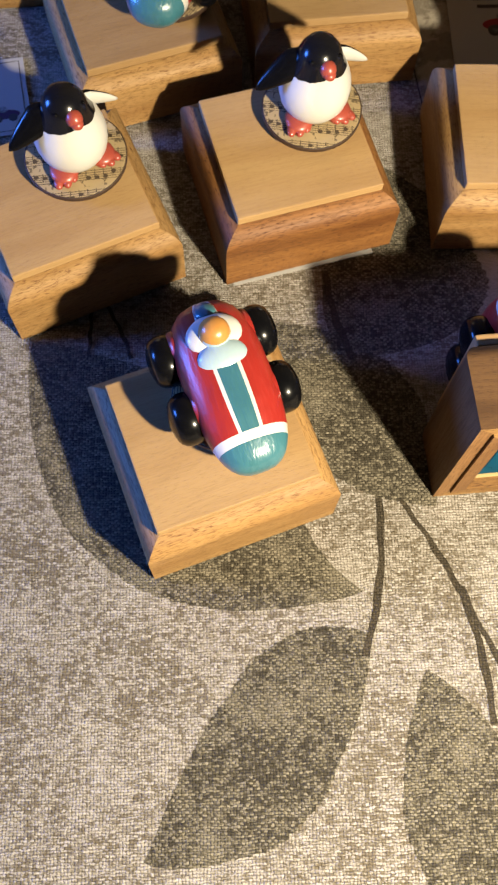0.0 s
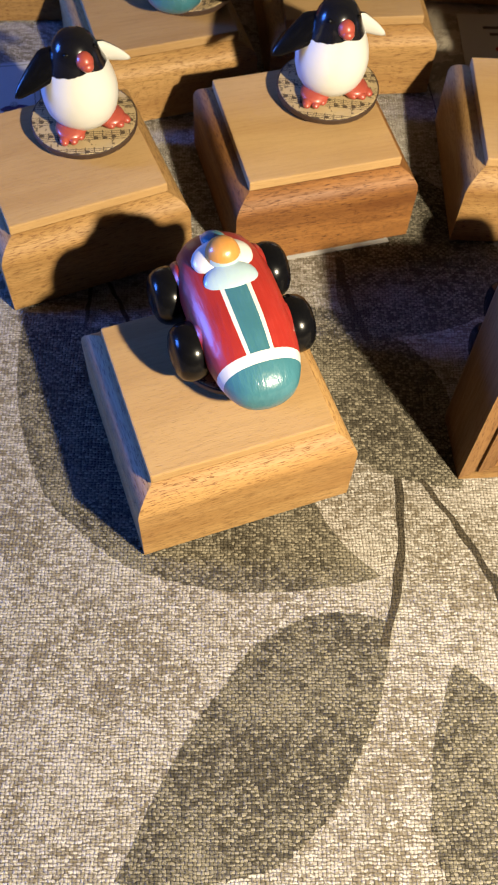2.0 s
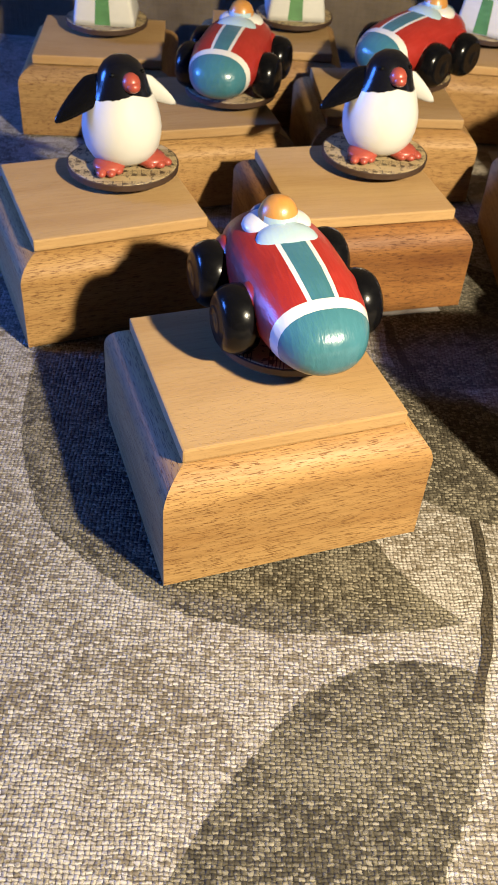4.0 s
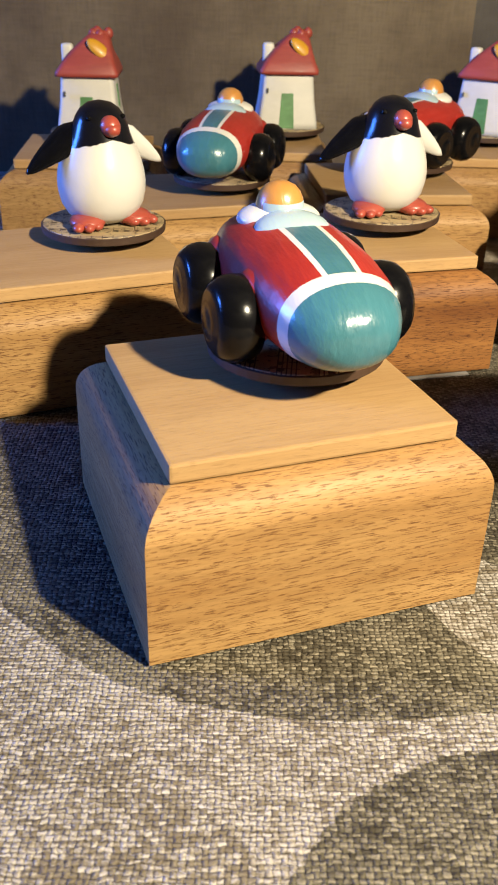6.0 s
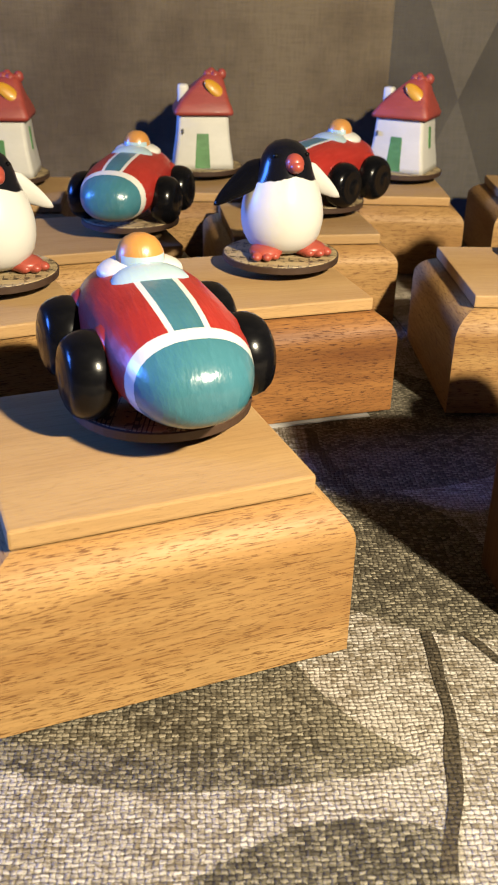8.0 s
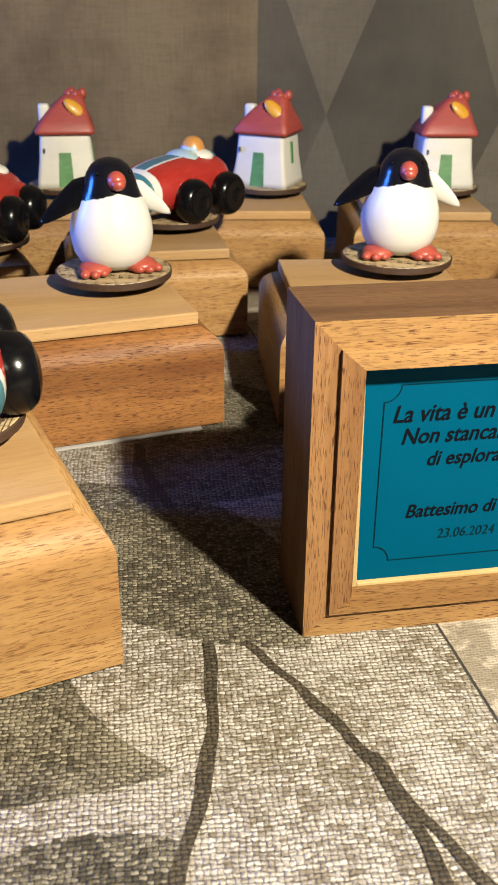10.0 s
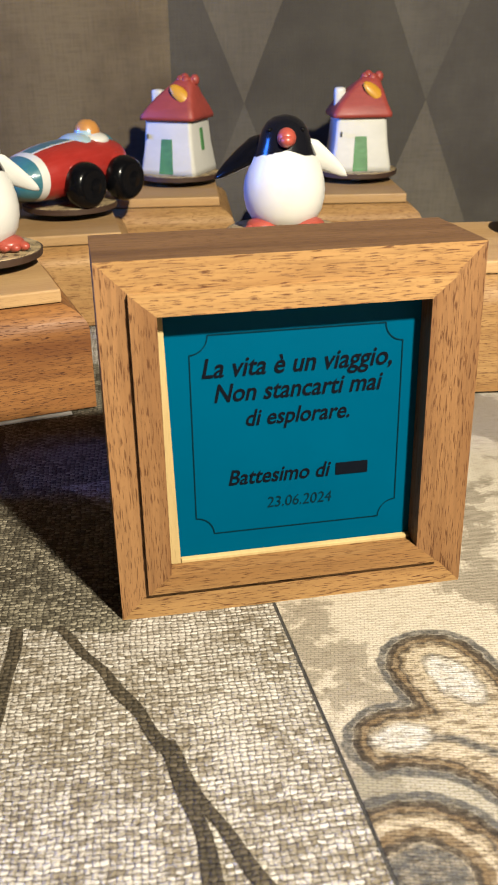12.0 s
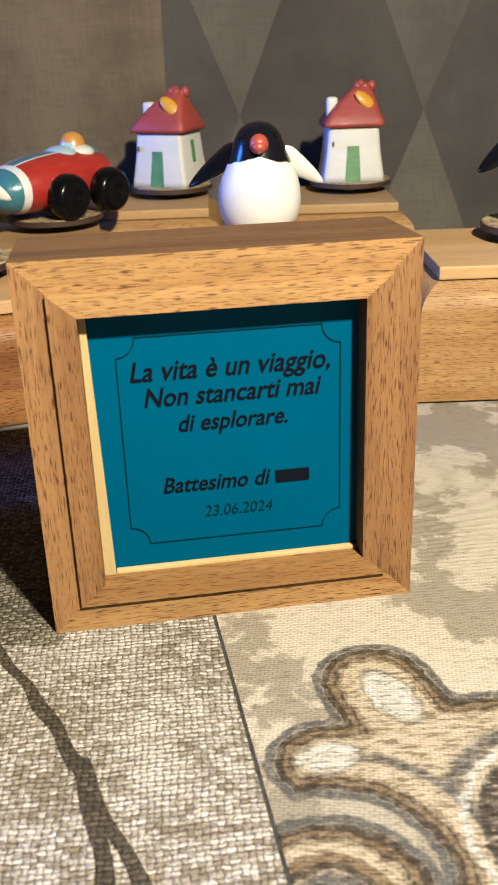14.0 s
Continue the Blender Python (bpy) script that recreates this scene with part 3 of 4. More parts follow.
def turntable(box, top, turn, at=(0.0135, 0.0128)):
    """Round plywood disc printed with sheet music, on a short spindle."""
    x, y = at
    bm = bmesh.new()
    lathe(bm, [(0.003, top - 0.001), (0.003, top + 0.0040)], 16)
    bmesh.ops.translate(bm, vec=(x, y, 0), verts=bm.verts)
    part("spindle", bm, steel, box, "short steel spindle")
    bm = bmesh.new()
    lathe(bm, [(0.0212, 0), (0.0222, 0.0004), (0.0224, 0.0026), (0.0221, 0.0028)], 48)
    disc = part("turntable", bm, burnt, box, "dark-edged round plywood disc")
    disc.matrix_basis = pose(x, y, top + 0.0034, 0, 0, turn)
    bm = bmesh.new()
    lathe(bm, [(0.0218, 0.0028), (0.0217, 0.0030)], 48)
    part("score_sheet", bm, score, disc, "cream print of a handwritten music score")
    return disc


# ---------------------------------------------------------------- figures
def race_car(disc):
    """A glazed toy racing car, nose towards +x, standing on the disc."""
    base = 0.003
    shape = [(-0.0335, 0.10, 0.0150), (-0.0328, 0.36, 0.0152), (-0.0310, 0.58, 0.0155), (-0.0272, 0.78, 0.0158), (-0.0220, 0.90, 0.0160), (-0.0160, 0.97, 0.0160), (-0.0095, 1.0, 0.0160), (-0.0035, 1.0, 0.0158), (0.003, 1.0, 0.0155), (0.011, 0.985, 0.0150), (0.0185, 0.930, 0.0144), (0.0232, 0.875, 0.0139), (0.0268, 0.810, 0.0136), (0.0294, 0.740, 0.0133), (0.0321, 0.64, 0.0131), (0.0341, 0.52, 0.0129), (0.0355, 0.36, 0.0128), (0.0361, 0.13, 0.0127)]
    half = [0.190, 0.275]
    angles = [half[0] * k / 3 for k in range(-3, 4)]
    rest = [half[1] + (math.pi - half[1]) * k / 15 for k in range(16)]
    angles = sorted([-a for a in rest] + angles + rest[:-1])
    bm = bmesh.new()
    loops = []
    for x, r, zc in shape:
        loops.append([(x, 0.0168 * r * math.copysign(abs(math.sin(a)) ** 0.88, math.sin(a)), base + zc + 0.0122 * r * math.copysign(abs(math.cos(a)) ** 0.92, math.cos(a))) for a in angles])
    rows = rings(bm, loops, 0)
    bm.verts.index_update()
    for f in bm.faces:
        c = f.calc_center_median()
        i = max(k for k, s in enumerate(shape) if s[0] <= c.x + 1e-6) if c.x > shape[0][0] else 0
        x0 = shape[i][0]
        zc = base + shape[i][2]
        a = abs(math.atan2(c.y / 0.0168, (c.z - zc) / 0.0122)) if c.z > zc else 9
        if x0 >= 0.0267:
            f.material_index = 2
        elif x0 >= 0.0231:
            f.material_index = 1
        elif a < 0.33 and (x0 >= -0.0036 or x0 <= -0.0215):
            f.material_index = 2 if a < 0.235 else 1
    body = part("car_body", bm, [red, white, teal], disc, "glossy red racing car body with a teal nose and stripe", True)
    for s in (-1, 1):
        for x, r in ((-0.0185, 0.0104), (0.0065, 0.0104)):
            bm = bmesh.new()
            prof = [(0.001, -0.0058), (r * 0.55, -0.0056), (r * 0.86, -0.0044), (r * 0.98, -0.0020), (r, 0.0002), (r * 0.985, 0.0018), (r * 0.93, 0.0036), (r * 0.82, 0.0051), (r * 0.66, 0.0061), (r * 0.64, 0.0060), (r * 0.48, 0.0067), (r * 0.46, 0.0066), (r * 0.28, 0.0071), (r * 0.12, 0.0073), (0.0004, 0.0073)]
            lathe(bm, prof, 28)
            w = part("wheel", bm, black, body, "fat glossy black wheel", True)
            w.matrix_basis = pose(x, s * 0.0186, base + 0.0098, -90 * s, 0, 0)
            bm = bmesh.new()
            ball(bm, (x, s * 0.0140, base + 0.0125), (0.0095, 0.0042, 0.0090), 18, 10)
            part("wheel_arch", bm, red, body, "", True)
    bm = bmesh.new()
    ball(bm, (-0.0155, 0, base + 0.0262), (0.0082, 0.0108, 0.0040), 24, 12)
    part("collar", bm, white, body, "white collar round the cockpit", True)
    bm = bmesh.new()
    ball(bm, (-0.0060, 0, base + 0.0254), (0.0072, 0.0098, 0.0044), 24, 12, m=pose(0, 0, 0, 0, 14, 0))
    part("windscreen", bm, pale_blue, body, "pale blue rounded windscreen", True)
    bm = bmesh.new()
    lathe(bm, [(0.0054, 0.0), (0.0061, 0.003), (0.0062, 0.0050), (0.0061, 0.0070), (0.0058, 0.0088), (0.0050, 0.0107), (0.0038, 0.0121), (0.0020, 0.0130), (0.0004, 0.0132)], 28)
    for f in bm.faces:
        c = f.calc_center_median()
        front = c.x > 0.0025
        f.material_index = 2 if front and 0.0050 < c.z < 0.0088 else 1 if c.z > 0.0070 or (c.x < 0.0005 and c.z > 0.0050) else 0
    ball(bm, (0.0052, 0, 0.0032), (0.0026, 0.0056, 0.0022), 16, 8, 0)
    bmesh.ops.translate(bm, vec=(-0.0148, 0, base + 0.0222), verts=bm.verts)
    part("driver_figure", bm, [peach, orange, pale_blue], body, "small round driver with an orange helmet", True)
    bm = bmesh.new()
    ball(bm, (-0.0258, 0, base + 0.0250), (0.0052, 0.0044, 0.0026), 16, 8, m=pose(0, 0, 0, 0, -28, 0))
    part("head_rest", bm, teal, body, "", True)
    return body


def penguin(disc):
    """One plain glazed figure: egg body, hood, wings, beak and feet."""
    bm = bmesh.new()
    z0 = 0.003
    prof = [(0.0040, 0.0010), (0.0095, 0.0018), (0.0128, 0.0045), (0.0148, 0.0085), (0.0157, 0.0130), (0.0159, 0.0172), (0.0154, 0.0215), (0.0144, 0.0256), (0.0131, 0.0292), (0.0117, 0.0324), (0.0105, 0.0354), (0.0097, 0.0384), (0.0087, 0.0415), (0.0069, 0.0445), (0.0043, 0.0466), (0.0008, 0.0475)]
    lathe(bm, [(r, z) for r, z in prof], 40)
    for v in bm.verts:
        if v.co.z > 0.028:
            v.co.y -= 0.0015 * min(1, (v.co.z - 0.028) / 0.008)
    for s in (-1, 1):
        loops = []
        n = 16
        root, reach, broad = (0.0376, 0.0276, 0.0070) if s < 0 else (0.0358, 0.0245, 0.0060)
        axis = Vector((s * 0.81, 0.02, -0.585)).normalized()
        face = Vector((-0.40, -0.62, 0.68)) if s < 0 else Vector((0.35, 0.90, 0.12))
        face = (face - axis * face.dot(axis)).normalized()
        wide_dir = axis.cross(face)
        mids = []
        for k in range(n + 1):
            u = k / n
            mid = Vector((s * 0.0046, 0.0010, root)) + axis * (reach * u) + face * (0.0006 * math.sin(math.pi * u))
            taper = (1 - u ** 3.2) ** 0.5 if u < 1 else 0.12
            wide = broad * min(1, 0.4 + 2.6 * u) * (1.12 - 0.60 * u) * max(0.12, taper)
            thick = 0.0030 * (1 - 0.55 * u) * max(0.15, taper)
            mids.append(mid)
            loops.append([tuple(mid + wide_dir * (wide * math.cos(2 * math.pi * j / 16)) + face * (thick * math.sin(2 * math.pi * j / 16))) for j in range(16)])
        before = len(bm.faces)
        rings(bm, loops, 1)
        bm.faces.ensure_lookup_table()
        for f in bm.faces[before:]:
            c = f.calc_center_median()
            u = (c - mids[0]).dot(axis) / reach
            f.material_index = 1 if (c - mids[0]).dot(face) > 0.0006 * math.sin(math.pi * min(1, max(0, u))) else 2
    ball(bm, (0, -0.0104, 0.0392), (0.0036, 0.0040, 0.0042), 18, 10, 3)
    ball(bm, (0, -0.0124, 0.0384), (0.0028, 0.0032, 0.0026), 14, 8, 3)
    for s in (-1, 1):
        ball(bm, (s * 0.0086, -0.0062, 0.0030), (0.0066, 0.0078, 0.0034), 20, 10, 3, pose(0, 0, 0, 0, 0, s * 22))
        for k in (-1, 0, 1):
            ball(bm, (s * 0.0102 + k * 0.0036, -0.0118 + abs(k) * 0.0012, 0.0022), (0.0022, 0.0036, 0.0020), 12, 8, 3, pose(0, 0, 0, 0, 0, s * 22))
        ball(bm, (s * 0.0062, -0.0074, 0.0422), (0.0009, 0.0009, 0.0009), 10, 6, 1)
    ob = part("penguin_figure", bm, [coat, black, white, coral], disc, "black and white penguin figure with coral beak and feet", True)
    ob.location = (0, 0, z0)
    ob.scale = (0.98, 0.98, 0.88)
    return ob


def cottage(disc):
    """Leaning white toy cottage with a lumpy red roof, front towards -y."""
    bm = bmesh.new()

    def ring(hw, hd, z, r=0.0022, dx=0.0):
        out = []
        for cx, cy, a0 in ((1, 1, 0), (-1, 1, 90), (-1, -1, 180), (1, -1, 270)):
            for k in range(4):
                a = radians(a0 + 30 * k)
                out.append((dx + cx * (hw - r) + r * math.cos(a), cy * (hd - r) + r * math.sin(a), z))
        return out
    rings(bm, [ring(0.0165, 0.0150, 0.003), ring(0.0163, 0.0148, 0.006), ring(0.0145, 0.0133, 0.018), ring(0.0135, 0.0124, 0.030), ring(0.0132, 0.0122, 0.033)])
    body = part("cottage_wall", bm, house_white, disc, "white hand-painted cottage figure with a tapering wall", True)
    bm = bmesh.new()
    loops = [ring(0.0135, 0.0125, 0.0310), ring(0.0160, 0.0148, 0.0310, 0.003), ring(0.0160, 0.0148, 0.0330, 0.003), ring(0.0135, 0.0120, 0.0375, 0.003, 0.0008), ring(0.0105, 0.0088, 0.0425, 0.003, 0.0022), ring(0.0070, 0.0052, 0.0475, 0.003, 0.0045), ring(0.0045, 0.0032, 0.0505, 0.0025, 0.0058)]
    rings(bm, loops)
    for v in bm.verts:
        v.co += Vector((noise.noise(v.co * 400), noise.noise(v.co * 400 + Vector((9, 0, 0))), 0)) * 0.0006
    part("roof", bm, roof_red, body, "lumpy dull red roof", True)
    bm = bmesh.new()
    block(bm, (-0.0136, -0.0034, 0.0340), (-0.0076, 0.0024, 0.0455), 0.0016)
    part("chimney", bm, house_white, body, "white chimney", True)
    bm = bmesh.new()
    for k in range(5):
        ball(bm, (0.0030 + 0.0019 * k, 0.0015 * math.sin(k * 2.1), 0.0498 + 0.0010 * math.sin(k * 1.7)), (0.0026, 0.0026, 0.0030), 10, 6)
    part("roof_crest", bm, roof_red, body, "", True)
    bm = bmesh.new()
    ball(bm, (0.0064, -0.0080, 0.0436), (0.0072, 0.0018, 0.0036), 18, 8, m=pose(0, 0, 0, -35, 38, 0))
    part("moon", bm, yellow, body, "yellow crescent painted on the roof", True)
    bm = bmesh.new()
    block(bm, (-0.0050, -0.0152, 0.0034), (0.0036, -0.0128, 0.0215), 0.0004)
    for v in bm.verts:
        v.co.y += (v.co.z - 0.0034) * 0.112
        v.co.x *= 1 - (v.co.z - 0.0034) * 14
    part("door", bm, green, body, "green painted door")
    bm = bmesh.new()
    block(bm, (0.0130, -0.0020, 0.0150), (0.0155, 0.0016, 0.0265), 0.0003)
    for v in bm.verts:
        v.co.x -= (v.co.z - 0.012) * 0.09
    part("window", bm, green, body, "small green side window")
    bm = bmesh.new()
    block(bm, (-0.0118, -0.0146, 0.0215), (-0.0108, -0.0133, 0.0240), 0.0003)
    part("wall_mark", bm, ink_grey, body)
    return body


# ---------------------------------------------------------------- room and table
def sheet(name, corners, mat, z=0.0, thick=0.0, label="", category="", parent=None):
    bm = bmesh.new()
    top = [bm.verts.new((x, y, z)) for x, y in corners]
    bm.faces.new(top)
    if thick:
        low = [bm.verts.new((x, y, z - thick)) for x, y in corners]
        bm.faces.new(low)
        for i in range(len(top)):
            j = (i + 1) % len(top)
            bm.faces.new((top[i], top[j], low[j], low[i]))
    me = mesh_of(name, bm, mat)
    ob = new(name, me)
    if parent:
        ob.parent = parent
    return ob


WALL_Y = 0.510


def seam_x(y):
    return 0.1180 - (y - 0.1020) * 0.1540


def slab(name, lo, hi, mat, label):
    bm = bmesh.new()
    block(bm, lo, hi)
    return tagged(new(name, mesh_of(name, bm, mat)), label, "wall", kind="structure")


EDGE = 0.0004
table = sheet("ground", [(-1.2, -0.6), (seam_x(-0.6) - EDGE, -0.6), (seam_x(WALL_Y) - EDGE, WALL_Y), (-1.2, WALL_Y)], linen, 0, 0.03)
tagged(table, "beige coarse linen table covering printed with dark leaves", "table covering", kind="structure")
right_panel = sheet("ground_panel", [(seam_x(-0.6) + EDGE, -0.6), (1.2, -0.6), (1.2, WALL_Y), (seam_x(WALL_Y) + EDGE, WALL_Y)], damask_mat, 0, 0.03)
tagged(right_panel, "cream damask table covering with worn taupe patches and ornament", "table covering", kind="structure")
seam = sheet("seam_trim", [(seam_x(-0.6) - EDGE, -0.6), (seam_x(-0.6) + EDGE, -0.6), (seam_x(WALL_Y) + EDGE, WALL_Y), (seam_x(WALL_Y) - EDGE, WALL_Y)], ink_line, -0.0002, 0.02)
tagged(seam, "thin dark seam between two printed panels", "seam", kind="structure")

WALL_SEAM = 0.0965
slab("wall_north", (-1.8, WALL_Y, -0.75), (WALL_SEAM, WALL_Y + 0.1, 1.9), wall_brown, "brown linen wall covering behind the music boxes")
slab("wall_north_panel", (WALL_SEAM, WALL_Y, -0.75), (1.8, WALL_Y + 0.1, 1.9), wall_grey, "grey harlequin-patterned wall covering")
slab("wall_east", (1.8, -2.4, -0.75), (1.9, WALL_Y + 0.1, 1.9), room_plaster, "plain plaster wall")
slab("wall_west_low", (-1.9, -2.4, -0.75), (-1.8, WALL_Y + 0.1, 1.9), room_plaster, "plain plaster wall")
slab("wall_south", (-1.8, -2.5, -0.75), (1.8, -2.4, 1.9), room_plaster, "plain plaster wall")
slab("ceiling", (-1.9, -2.5, 1.9), (1.9, WALL_Y + 0.1, 2.0), room_plaster, "plain plaster ceiling")
slab("floor", (-1.9, -2.5, -0.85), (1.9, WALL_Y + 0.1, -0.75), room_plaster, "plain dark floor")


# ---------------------------------------------------------------- printed pattern
def smooth_leaf(name, base, tip, left, right, bend, parent, mat, z, peaks=(1.0, 1.0), full=(0.82, 0.82), wave=0.030, cusp=0.0):
    """A pointed leaf from base to tip; left and right are its half widths, peaks and full shape each side."""
    b, t = Vector(base), Vector(tip)
    d = t - b
    n = Vector((-d.y, d.x)).normalized()
    pts = []
    steps = 160
    for i, (side, w) in enumerate(((1, left), (-1, right))):
        row = []
        for k in range(steps + 1):
            u = k / steps
            s = math.sin(math.pi * u ** peaks[i]) ** (full[i] + (cusp * u if side > 0 else 0))
            jag = 1 + wave * math.sin(11 * u + side) + wave * 0.6 * math.sin(27 * u + 2 * side) + wave * 0.45 * math.sin(160 * u) + wave * 0.3 * math.sin(311 * u)
            row.append(b + d * u + n * (bend * math.sin(math.pi * u) + side * w * s * jag))
        pts.append(row)
    loop = pts[0] + pts[1][-2:0:-1]
    bm = bmesh.new()
    bm.faces.new([bm.verts.new((p.x, p.y, z)) for p in loop])
    bmesh.ops.triangulate(bm, faces=bm.faces)
    return part(name, bm, mat, parent)


def vine(name, a, b, bend, w0, w1, parent, mat, z, kink=0.0):
    """A drawn stem from a to b, bowed sideways, with changing width."""
    a, b = Vector(a), Vector(b)
    d = b - a
    n = Vector((-d.y, d.x)).normalized()
    bm = bmesh.new()
    last = None
    for k in range(25):
        u = k / 24
        c = a + d * u + n * (bend * math.sin(math.pi * u) + kink * math.sin(2 * math.pi * u) + 0.0003 * math.sin(19 * u))
        w = (w0 + (w1 - w0) * u) * (1 + 0.15 * math.sin(13 * u)) / 2
        row = [bm.verts.new((*(c + n * w), z)), bm.verts.new((*(c - n * w), z))]
        if last:
            bm.faces.new((last[0], last[1], row[1], row[0]))
        last = row
    return part(name, bm, mat, parent)


Z1 = 0.00012
smooth_leaf("printed_leaf", (0.0539, 0.0377), (-0.0351, -0.0507), 0.0320, 0.0255, 0.0, table, leaf_print, Z1, (1.16, 0.66), (0.72, 1.0), 0.03)
smooth_leaf("printed_leaf", (0.077, 0.024), (0.136, -0.098), 0.030, 0.026, -0.012, table, leaf_print, Z1 * 1.5)
smooth_leaf("printed_leaf", (-0.099, 0.167), (0.0515, 0.056), 0.034, 0.060, 0.0, table, leaf_print, Z1, (1.0, 1.0), (0.82, 0.82), 0.014, 2.2)
smooth_leaf("printed_leaf", (0.008, 0.180), (0.084, 0.094), 0.031, 0.028, 0.0, table, leaf_print, Z1 * 1.5)
smooth_leaf("printed_leaf", (0.0500, 0.1645), (0.0480, 0.2750), 0.0150, 0.0640, 0.0, table, leaf_print, Z1 * 1.3, (0.62, 0.7), (0.7, 0.7), 0.02)
vine("printed_stem", (0.0590, 0.097), (0.052, 0.029), 0.0035, 0.0028, 0.0032, table, vine_print, Z1 * 2.5)
vine("printed_stem", (0.0680, 0.097), (0.093, 0.057), 0.0010, 0.0018, 0.0032, table, vine_print, Z1 * 2.5)
vine("printed_stem", (0.093, 0.059), (0.104, 0.003), 0.0020, 0.0032, 0.0030, table, vine_print, Z1 * 2.8)
vine("printed_stem", (0.092, 0.059), (0.121, 0.007), -0.0010, 0.0026, 0.0026, table, vine_print, Z1 * 2.6)
vine("printed_stem", (0.036, 0.207), (0.049, 0.163), -0.002, 0.0030, 0.0038, table, vine_print, Z1 * 2.5)
vine("printed_stem", (-0.073, 0.187), (-0.0725, 0.160), 0.0, 0.0016, 0.0018, table, vine_print, Z1 * 2.5)
vine("printed_stem", (-0.066, 0.186), (-0.053, 0.160), 0.001, 0.0016, 0.0020, table, vine_print, Z1 * 2.5)


def arc(name, centre, radius, a0, a1, width, parent, mat, z):
    bm = bmesh.new()
    last = None
    for k in range(41):
        a = radians(a0 + (a1 - a0) * k / 40)
        w = width * (1 + 0.12 * math.sin(k * 0.9)) / 2
        row = [bm.verts.new((centre[0] + (radius + s * w) * math.cos(a), centre[1] + (radius + s * w) * math.sin(a), z)) for s in (-1, 1)]
        if last:
            bm.faces.new((last[0], last[1], row[1], row[0]))
        last = row
    return part(name, bm, mat, parent)


# ---------------------------------------------------------------- the music boxes
def place(box, x, y, turn, z=0.0):
    box.matrix_world = pose(x, y, z, 0, 0, turn)
    return box


def from_corner(fx, fy, turn):
    """Centre of a box whose front left base corner stands at (fx, fy)."""
    a = radians(turn)
    return fx + math.cos(a) * W / 2 - math.sin(a) * D / 2, fy + math.sin(a) * W / 2 + math.cos(a) * D / 2


X_TURN = 22.0
X_TOP = 0.0463
x_box = music_box("beech music box carrying a red toy racing car", X_TOP)
race_car(turntable(x_box, X_TOP, -68 - X_TURN, (0.0102, 0.0080)))
place(x_box, *from_corner(-0.0368, 0.0586, X_TURN), X_TURN)

SPOT = (0.0135, 0.0128)
PENGUINS = [(-0.1035, 0.1675, 25.5, 33, False, 0.0418, (0.0122, 0.0098)), (-0.0105, 0.1990, 17.6, 20, True, 0.0424, (0.0132, 0.0106)), (0.0873, 0.2215, 1.8, -2, False, 0.0438, (0.0130, 0.0155)), (0.1900, 0.2235, -1.0, 10, False, 0.0470, (0.0135, 0.0090))]
for fx, fy, turn, face, reddish, top, at in PENGUINS:
    box = music_box("beech music box carrying a penguin figure", top, reddish)
    penguin(turntable(box, top, face - turn, at))
    place(box, *from_corner(fx, fy, turn), turn)

CARS = [(-0.0825, 0.2794, 20.0, -100, (0.0175, 0.0000), 0.0370), (0.0005, 0.3090, 8.0, -131, SPOT, 0.0400)]
for fx, fy, turn, head, at, top in CARS:
    box = music_box("beech music box with a small red racing car on top", top)
    race_car(turntable(box, top, head - turn, at))
    place(box, *from_corner(fx, fy, turn), turn)

HOUSES = [(-0.1530, 0.3560, 6.0, 4, (0.002, 0.012)), (-0.0640, 0.3900, 4.0, 6, SPOT), (0.0450, 0.3950, 0.0, -26, SPOT), (0.1420, 0.3940, -2.0, 0, SPOT)]
for fx, fy, turn, face, at in HOUSES:
    box = music_box("beech music box carrying a toy cottage with red roof", 0.0405)
    cottage(turntable(box, 0.0405, face - turn, at))
    place(box, *from_corner(fx, fy, turn), turn)

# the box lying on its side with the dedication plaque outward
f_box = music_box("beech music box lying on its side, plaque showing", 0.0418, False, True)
race_car(turntable(f_box, 0.0418, -90, (-0.0005, 0.0120)))
F_LEAN = 1.5
f_box.matrix_world = pose(0.1233, 0.1030, 0.0, 0, 0, 6.7) @ pose(0, 0, D / 2 * 1.045, -90 - F_LEAN, 0, 0) @ Matrix.Diagonal((1, 1.045, 1, 1))


def lettering(text, width, y, parent, mat, x=0.0, shear=0.25, bold=0.0, name="lettering"):
    """A line of text, scaled to its width, on the underside of a box."""
    cu = bpy.data.curves.new(name, "FONT")
    cu.body, cu.size, cu.shear, cu.align_x, cu.offset = text, 1.0, shear, "CENTER", bold
    cu.resolution_u = 3
    tmp = bpy.data.objects.new(name, cu)
    scene.collection.objects.link(tmp)
    me = bpy.data.meshes.new_from_object(tmp.evaluated_get(bpy.context.evaluated_depsgraph_get()))
    bpy.data.objects.remove(tmp)
    xs = [v.co.x for v in me.vertices]
    me.transform(Matrix.Diagonal((width / (max(xs) - min(xs)), width / (max(xs) - min(xs)) * 1.08, 1, 1)))
    me.materials.clear()
    me.materials.append(mat)
    ob = new(name, me)
    ob.parent = parent
    ob.matrix_basis = pose(x, y, 0.0058, 180, 0, 0)
    return ob


def bar(name, x0, x1, y0, y1, z, mat, parent):
    bm = bmesh.new()
    bm.faces.new([bm.verts.new(c) for c in ((x0, y0, z), (x1, y0, z), (x1, y1, z), (x0, y1, z))])
    return part(name, bm, mat, parent)


plaque = [c for c in f_box.children if c.name.startswith("base_panel")][0]
tagged(plaque, "teal dedication plaque engraved with Italian lettering")
FX, FY = W / 2 - WALL_X, D / 2 - WALL
bm = bmesh.new()
block(bm, (-FX, -FY, 0.0044), (-FX + 0.0020, FY, 0.0059), 0.0002)
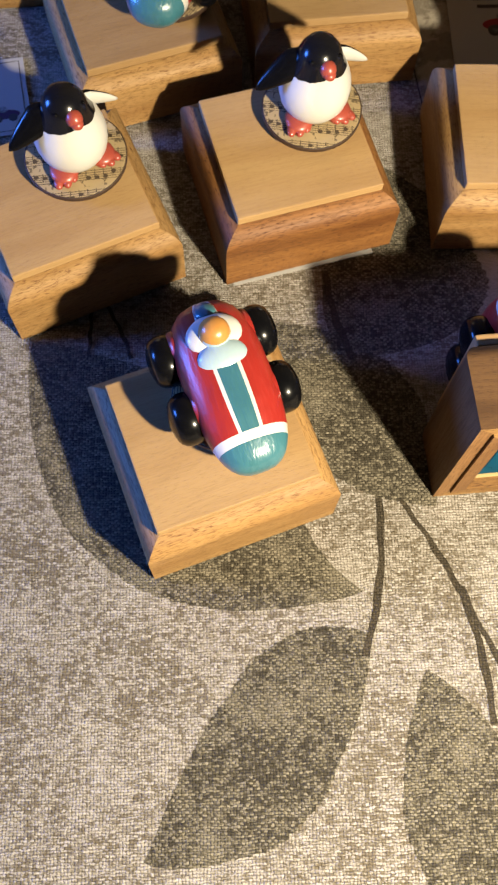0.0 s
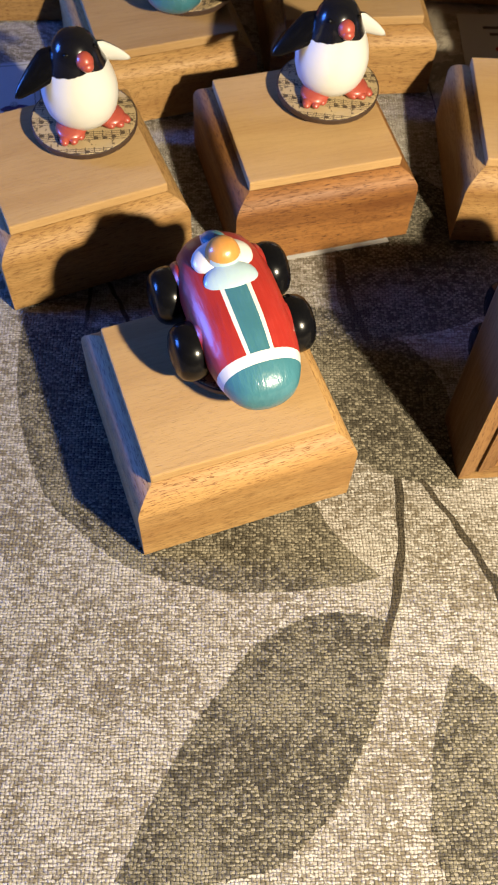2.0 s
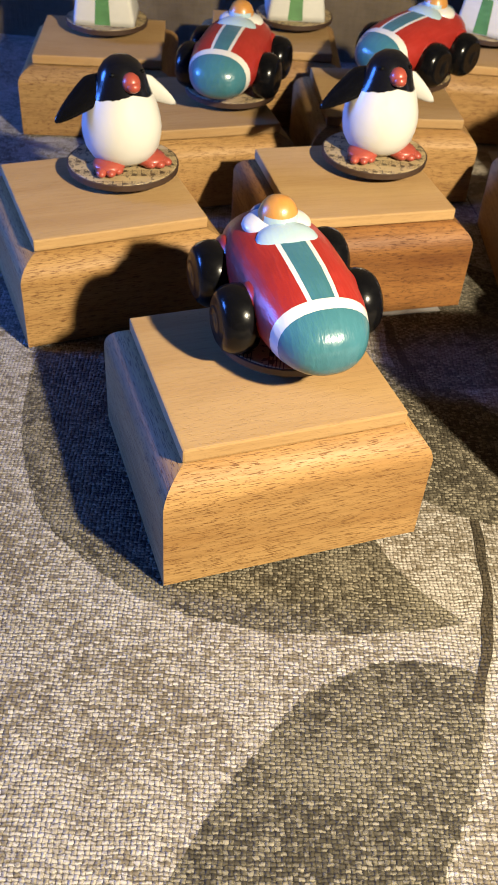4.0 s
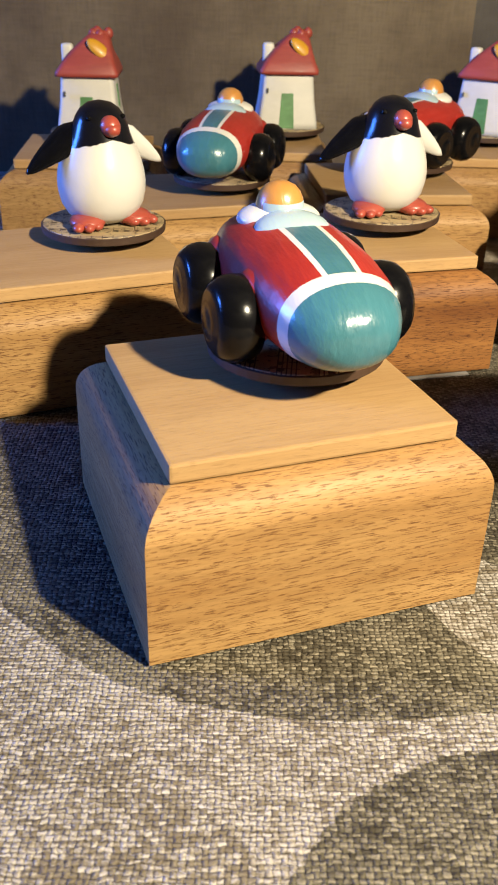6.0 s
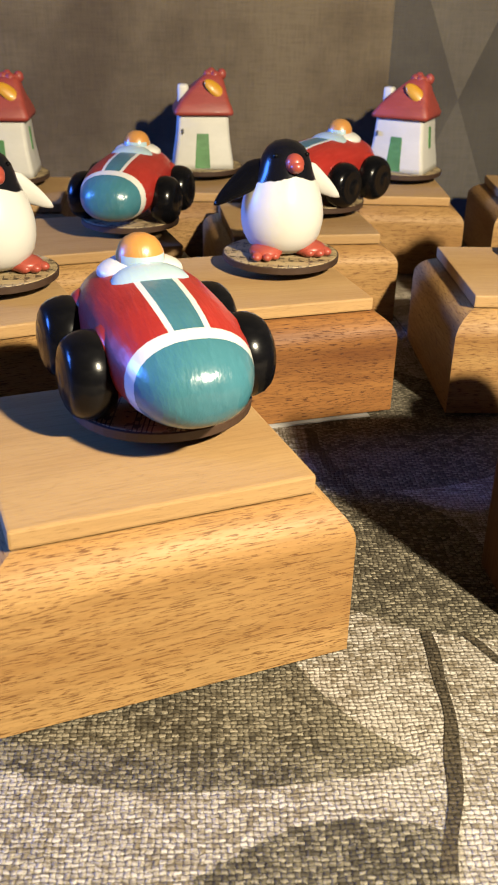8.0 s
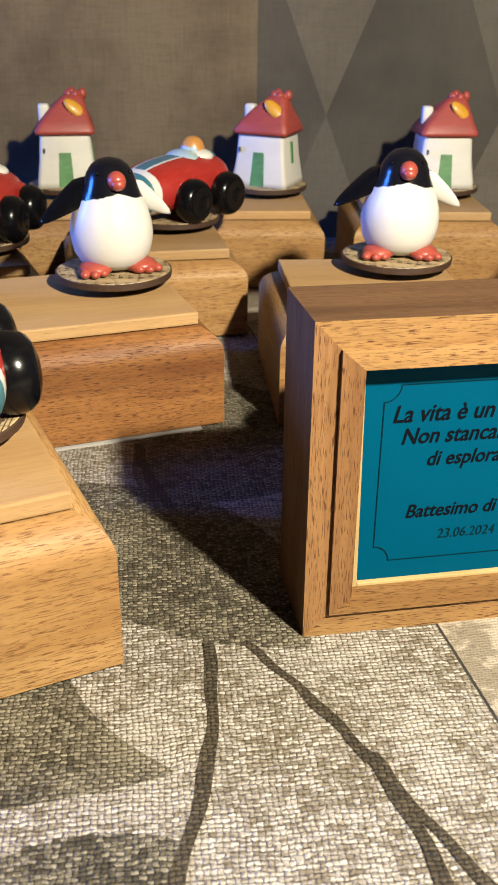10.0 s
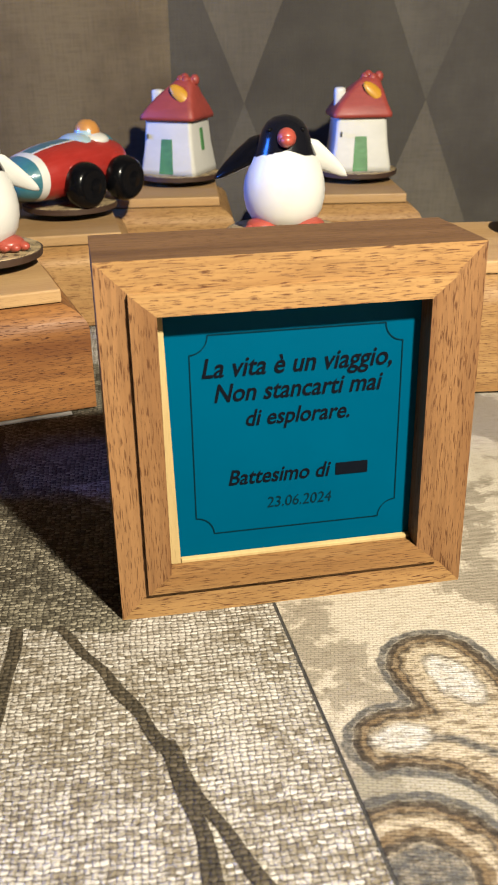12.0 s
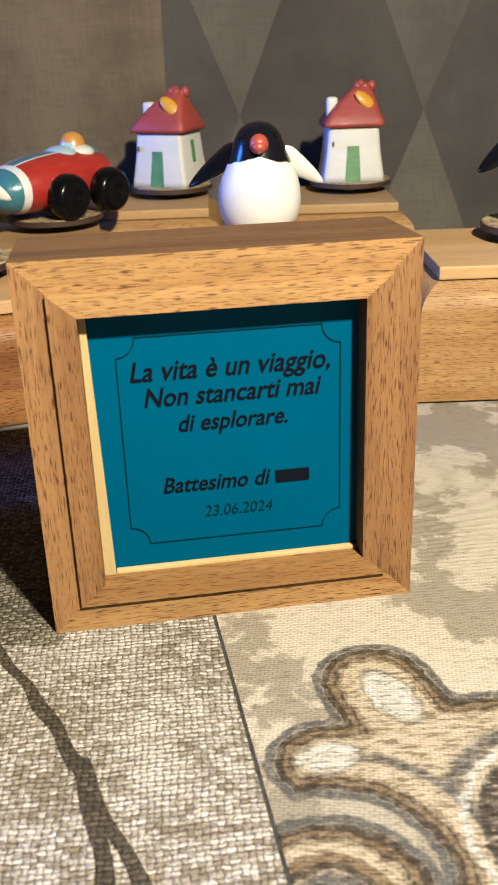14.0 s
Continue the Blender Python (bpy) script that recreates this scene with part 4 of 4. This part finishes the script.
for v in bm.verts:
    if v.co.x > -FX + 0.001:
        v.co.x += 0.0006 * v.co.y / FY
part("fillet", bm, wood_fillet, f_box, "pale yellow wooden fillet beside the plaque")
bm = bmesh.new()
block(bm, (-FX + 0.0027, FY - 0.0009, 0.0044), (FX, FY, 0.0059), 0.0002)
part("fillet", bm, wood_fillet, f_box, "pale yellow wooden fillet beside the plaque")
for text, width, y in (("La vita è un viaggio,", 0.0424, -0.0136), ("Non stancarti mai", 0.0380, -0.0081), ("di esplorare.", 0.0236, -0.0023)):
    lettering(text, width, y, plaque, ink_black, 0.0014, 0.25, 0.014)
lettering("Battesimo di", 0.0238, 0.0113, plaque, ink_black, -0.0030, 0.25, 0.014)
bar("name_bar", 0.0104, 0.0180, 0.0084, 0.0113, 0.0058, ink_black, plaque)
lettering("23.06.2024", 0.0153, 0.0176, plaque, ink_faint, 0.0018, 0.15, 0.0)
BX, BY, R0, LW, OX = 0.0236, 0.0227, 0.0040, 0.00012, 0.0014
for s in (-1, 1):
    bar("border_line", OX - BX + R0, OX + BX - R0, s * BY - LW, s * BY + LW, 0.0058, ink_faint, plaque)
    bar("border_line", OX + s * BX - LW, OX + s * BX + LW, -BY + R0, BY - R0, 0.0058, ink_faint, plaque)
    for q in (-1, 1):
        a0 = math.degrees(math.atan2(-q, -s)) - 45
        arc("border_scallop", (OX + s * BX, q * BY), R0, a0, a0 + 90, LW * 2, plaque, ink_faint, 0.0058)


# ---------------------------------------------------------------- cards
def card(label, x, y, turn, w, h, mat, z=0.0004):
    bm = bmesh.new()
    block(bm, (-w / 2, -h / 2, 0), (w / 2, h / 2, 0.0005))
    ob = tagged(new("card", mesh_of("card", bm, mat)), label, "card", "printed cards on the table")
    ob.matrix_world = pose(x, y, z, 0, 0, turn)
    return ob


def printed_car(parent, x, y, size, mat):
    """A plain printed picture of a toy car: hull, wheels and a pale head."""
    for name, cx, cy, rx, ry, m, k in (("printed_hull", 0, 0, 1.0, 0.36, mat, 0), ("printed_wheel", -0.5, -0.3, 0.30, 0.30, card_ink, 1), ("printed_wheel", 0.5, -0.3, 0.30, 0.30, card_ink, 1), ("printed_hub", -0.5, -0.3, 0.12, 0.12, ink_grey, 2), ("printed_head", -0.1, 0.42, 0.25, 0.25, ink_pale, 1)):
        bm = bmesh.new()
        bm.faces.new([bm.verts.new((x + size * (cx + rx * math.cos(a * math.pi / 12)), y + size * (cy + ry * math.sin(a * math.pi / 12)), 0.00055 + 0.00005 * k)) for a in range(24)])
        part(name, bm, m, parent)


left_card = card("white printed card with a dark car picture, lying flat", -0.1400, 0.2990, 12.0, 0.052, 0.085 * 0.55, card_white)
printed_car(left_card, 0.0135, -0.0110, 0.0075, card_plum)
for q in (-1, 1):
    bar("printed_rule", q * 0.0235 - 0.0002, q * 0.0235 + 0.0002, -0.0210, 0.0210, 0.0006, card_ink, left_card)
    bar("printed_rule", -0.0235, 0.0235, q * 0.0210 - 0.0002, q * 0.0210 + 0.0002, 0.0006, card_ink, left_card)
right_card = card("white printed card with a red car picture, lying flat", 0.1310, 0.3560, 3.0, 0.056, 0.062, card_white)
printed_car(right_card, 0.0020, 0.0020, 0.0125, card_red)
for k, wd in ((0, 0.030), (1, 0.024)):
    bar("printed_text", -wd / 2, wd / 2, 0.0185 - 0.0055 * k, 0.0208 - 0.0055 * k, 0.0006, card_ink, right_card)
card("plain white card lying under a music box", 0.0235, 0.2300, 17.6, 0.0690, 0.0660, card_white, 0.0001).matrix_world = pose(0.0165, 0.2405, 0.0, 0, 0, 16.9)
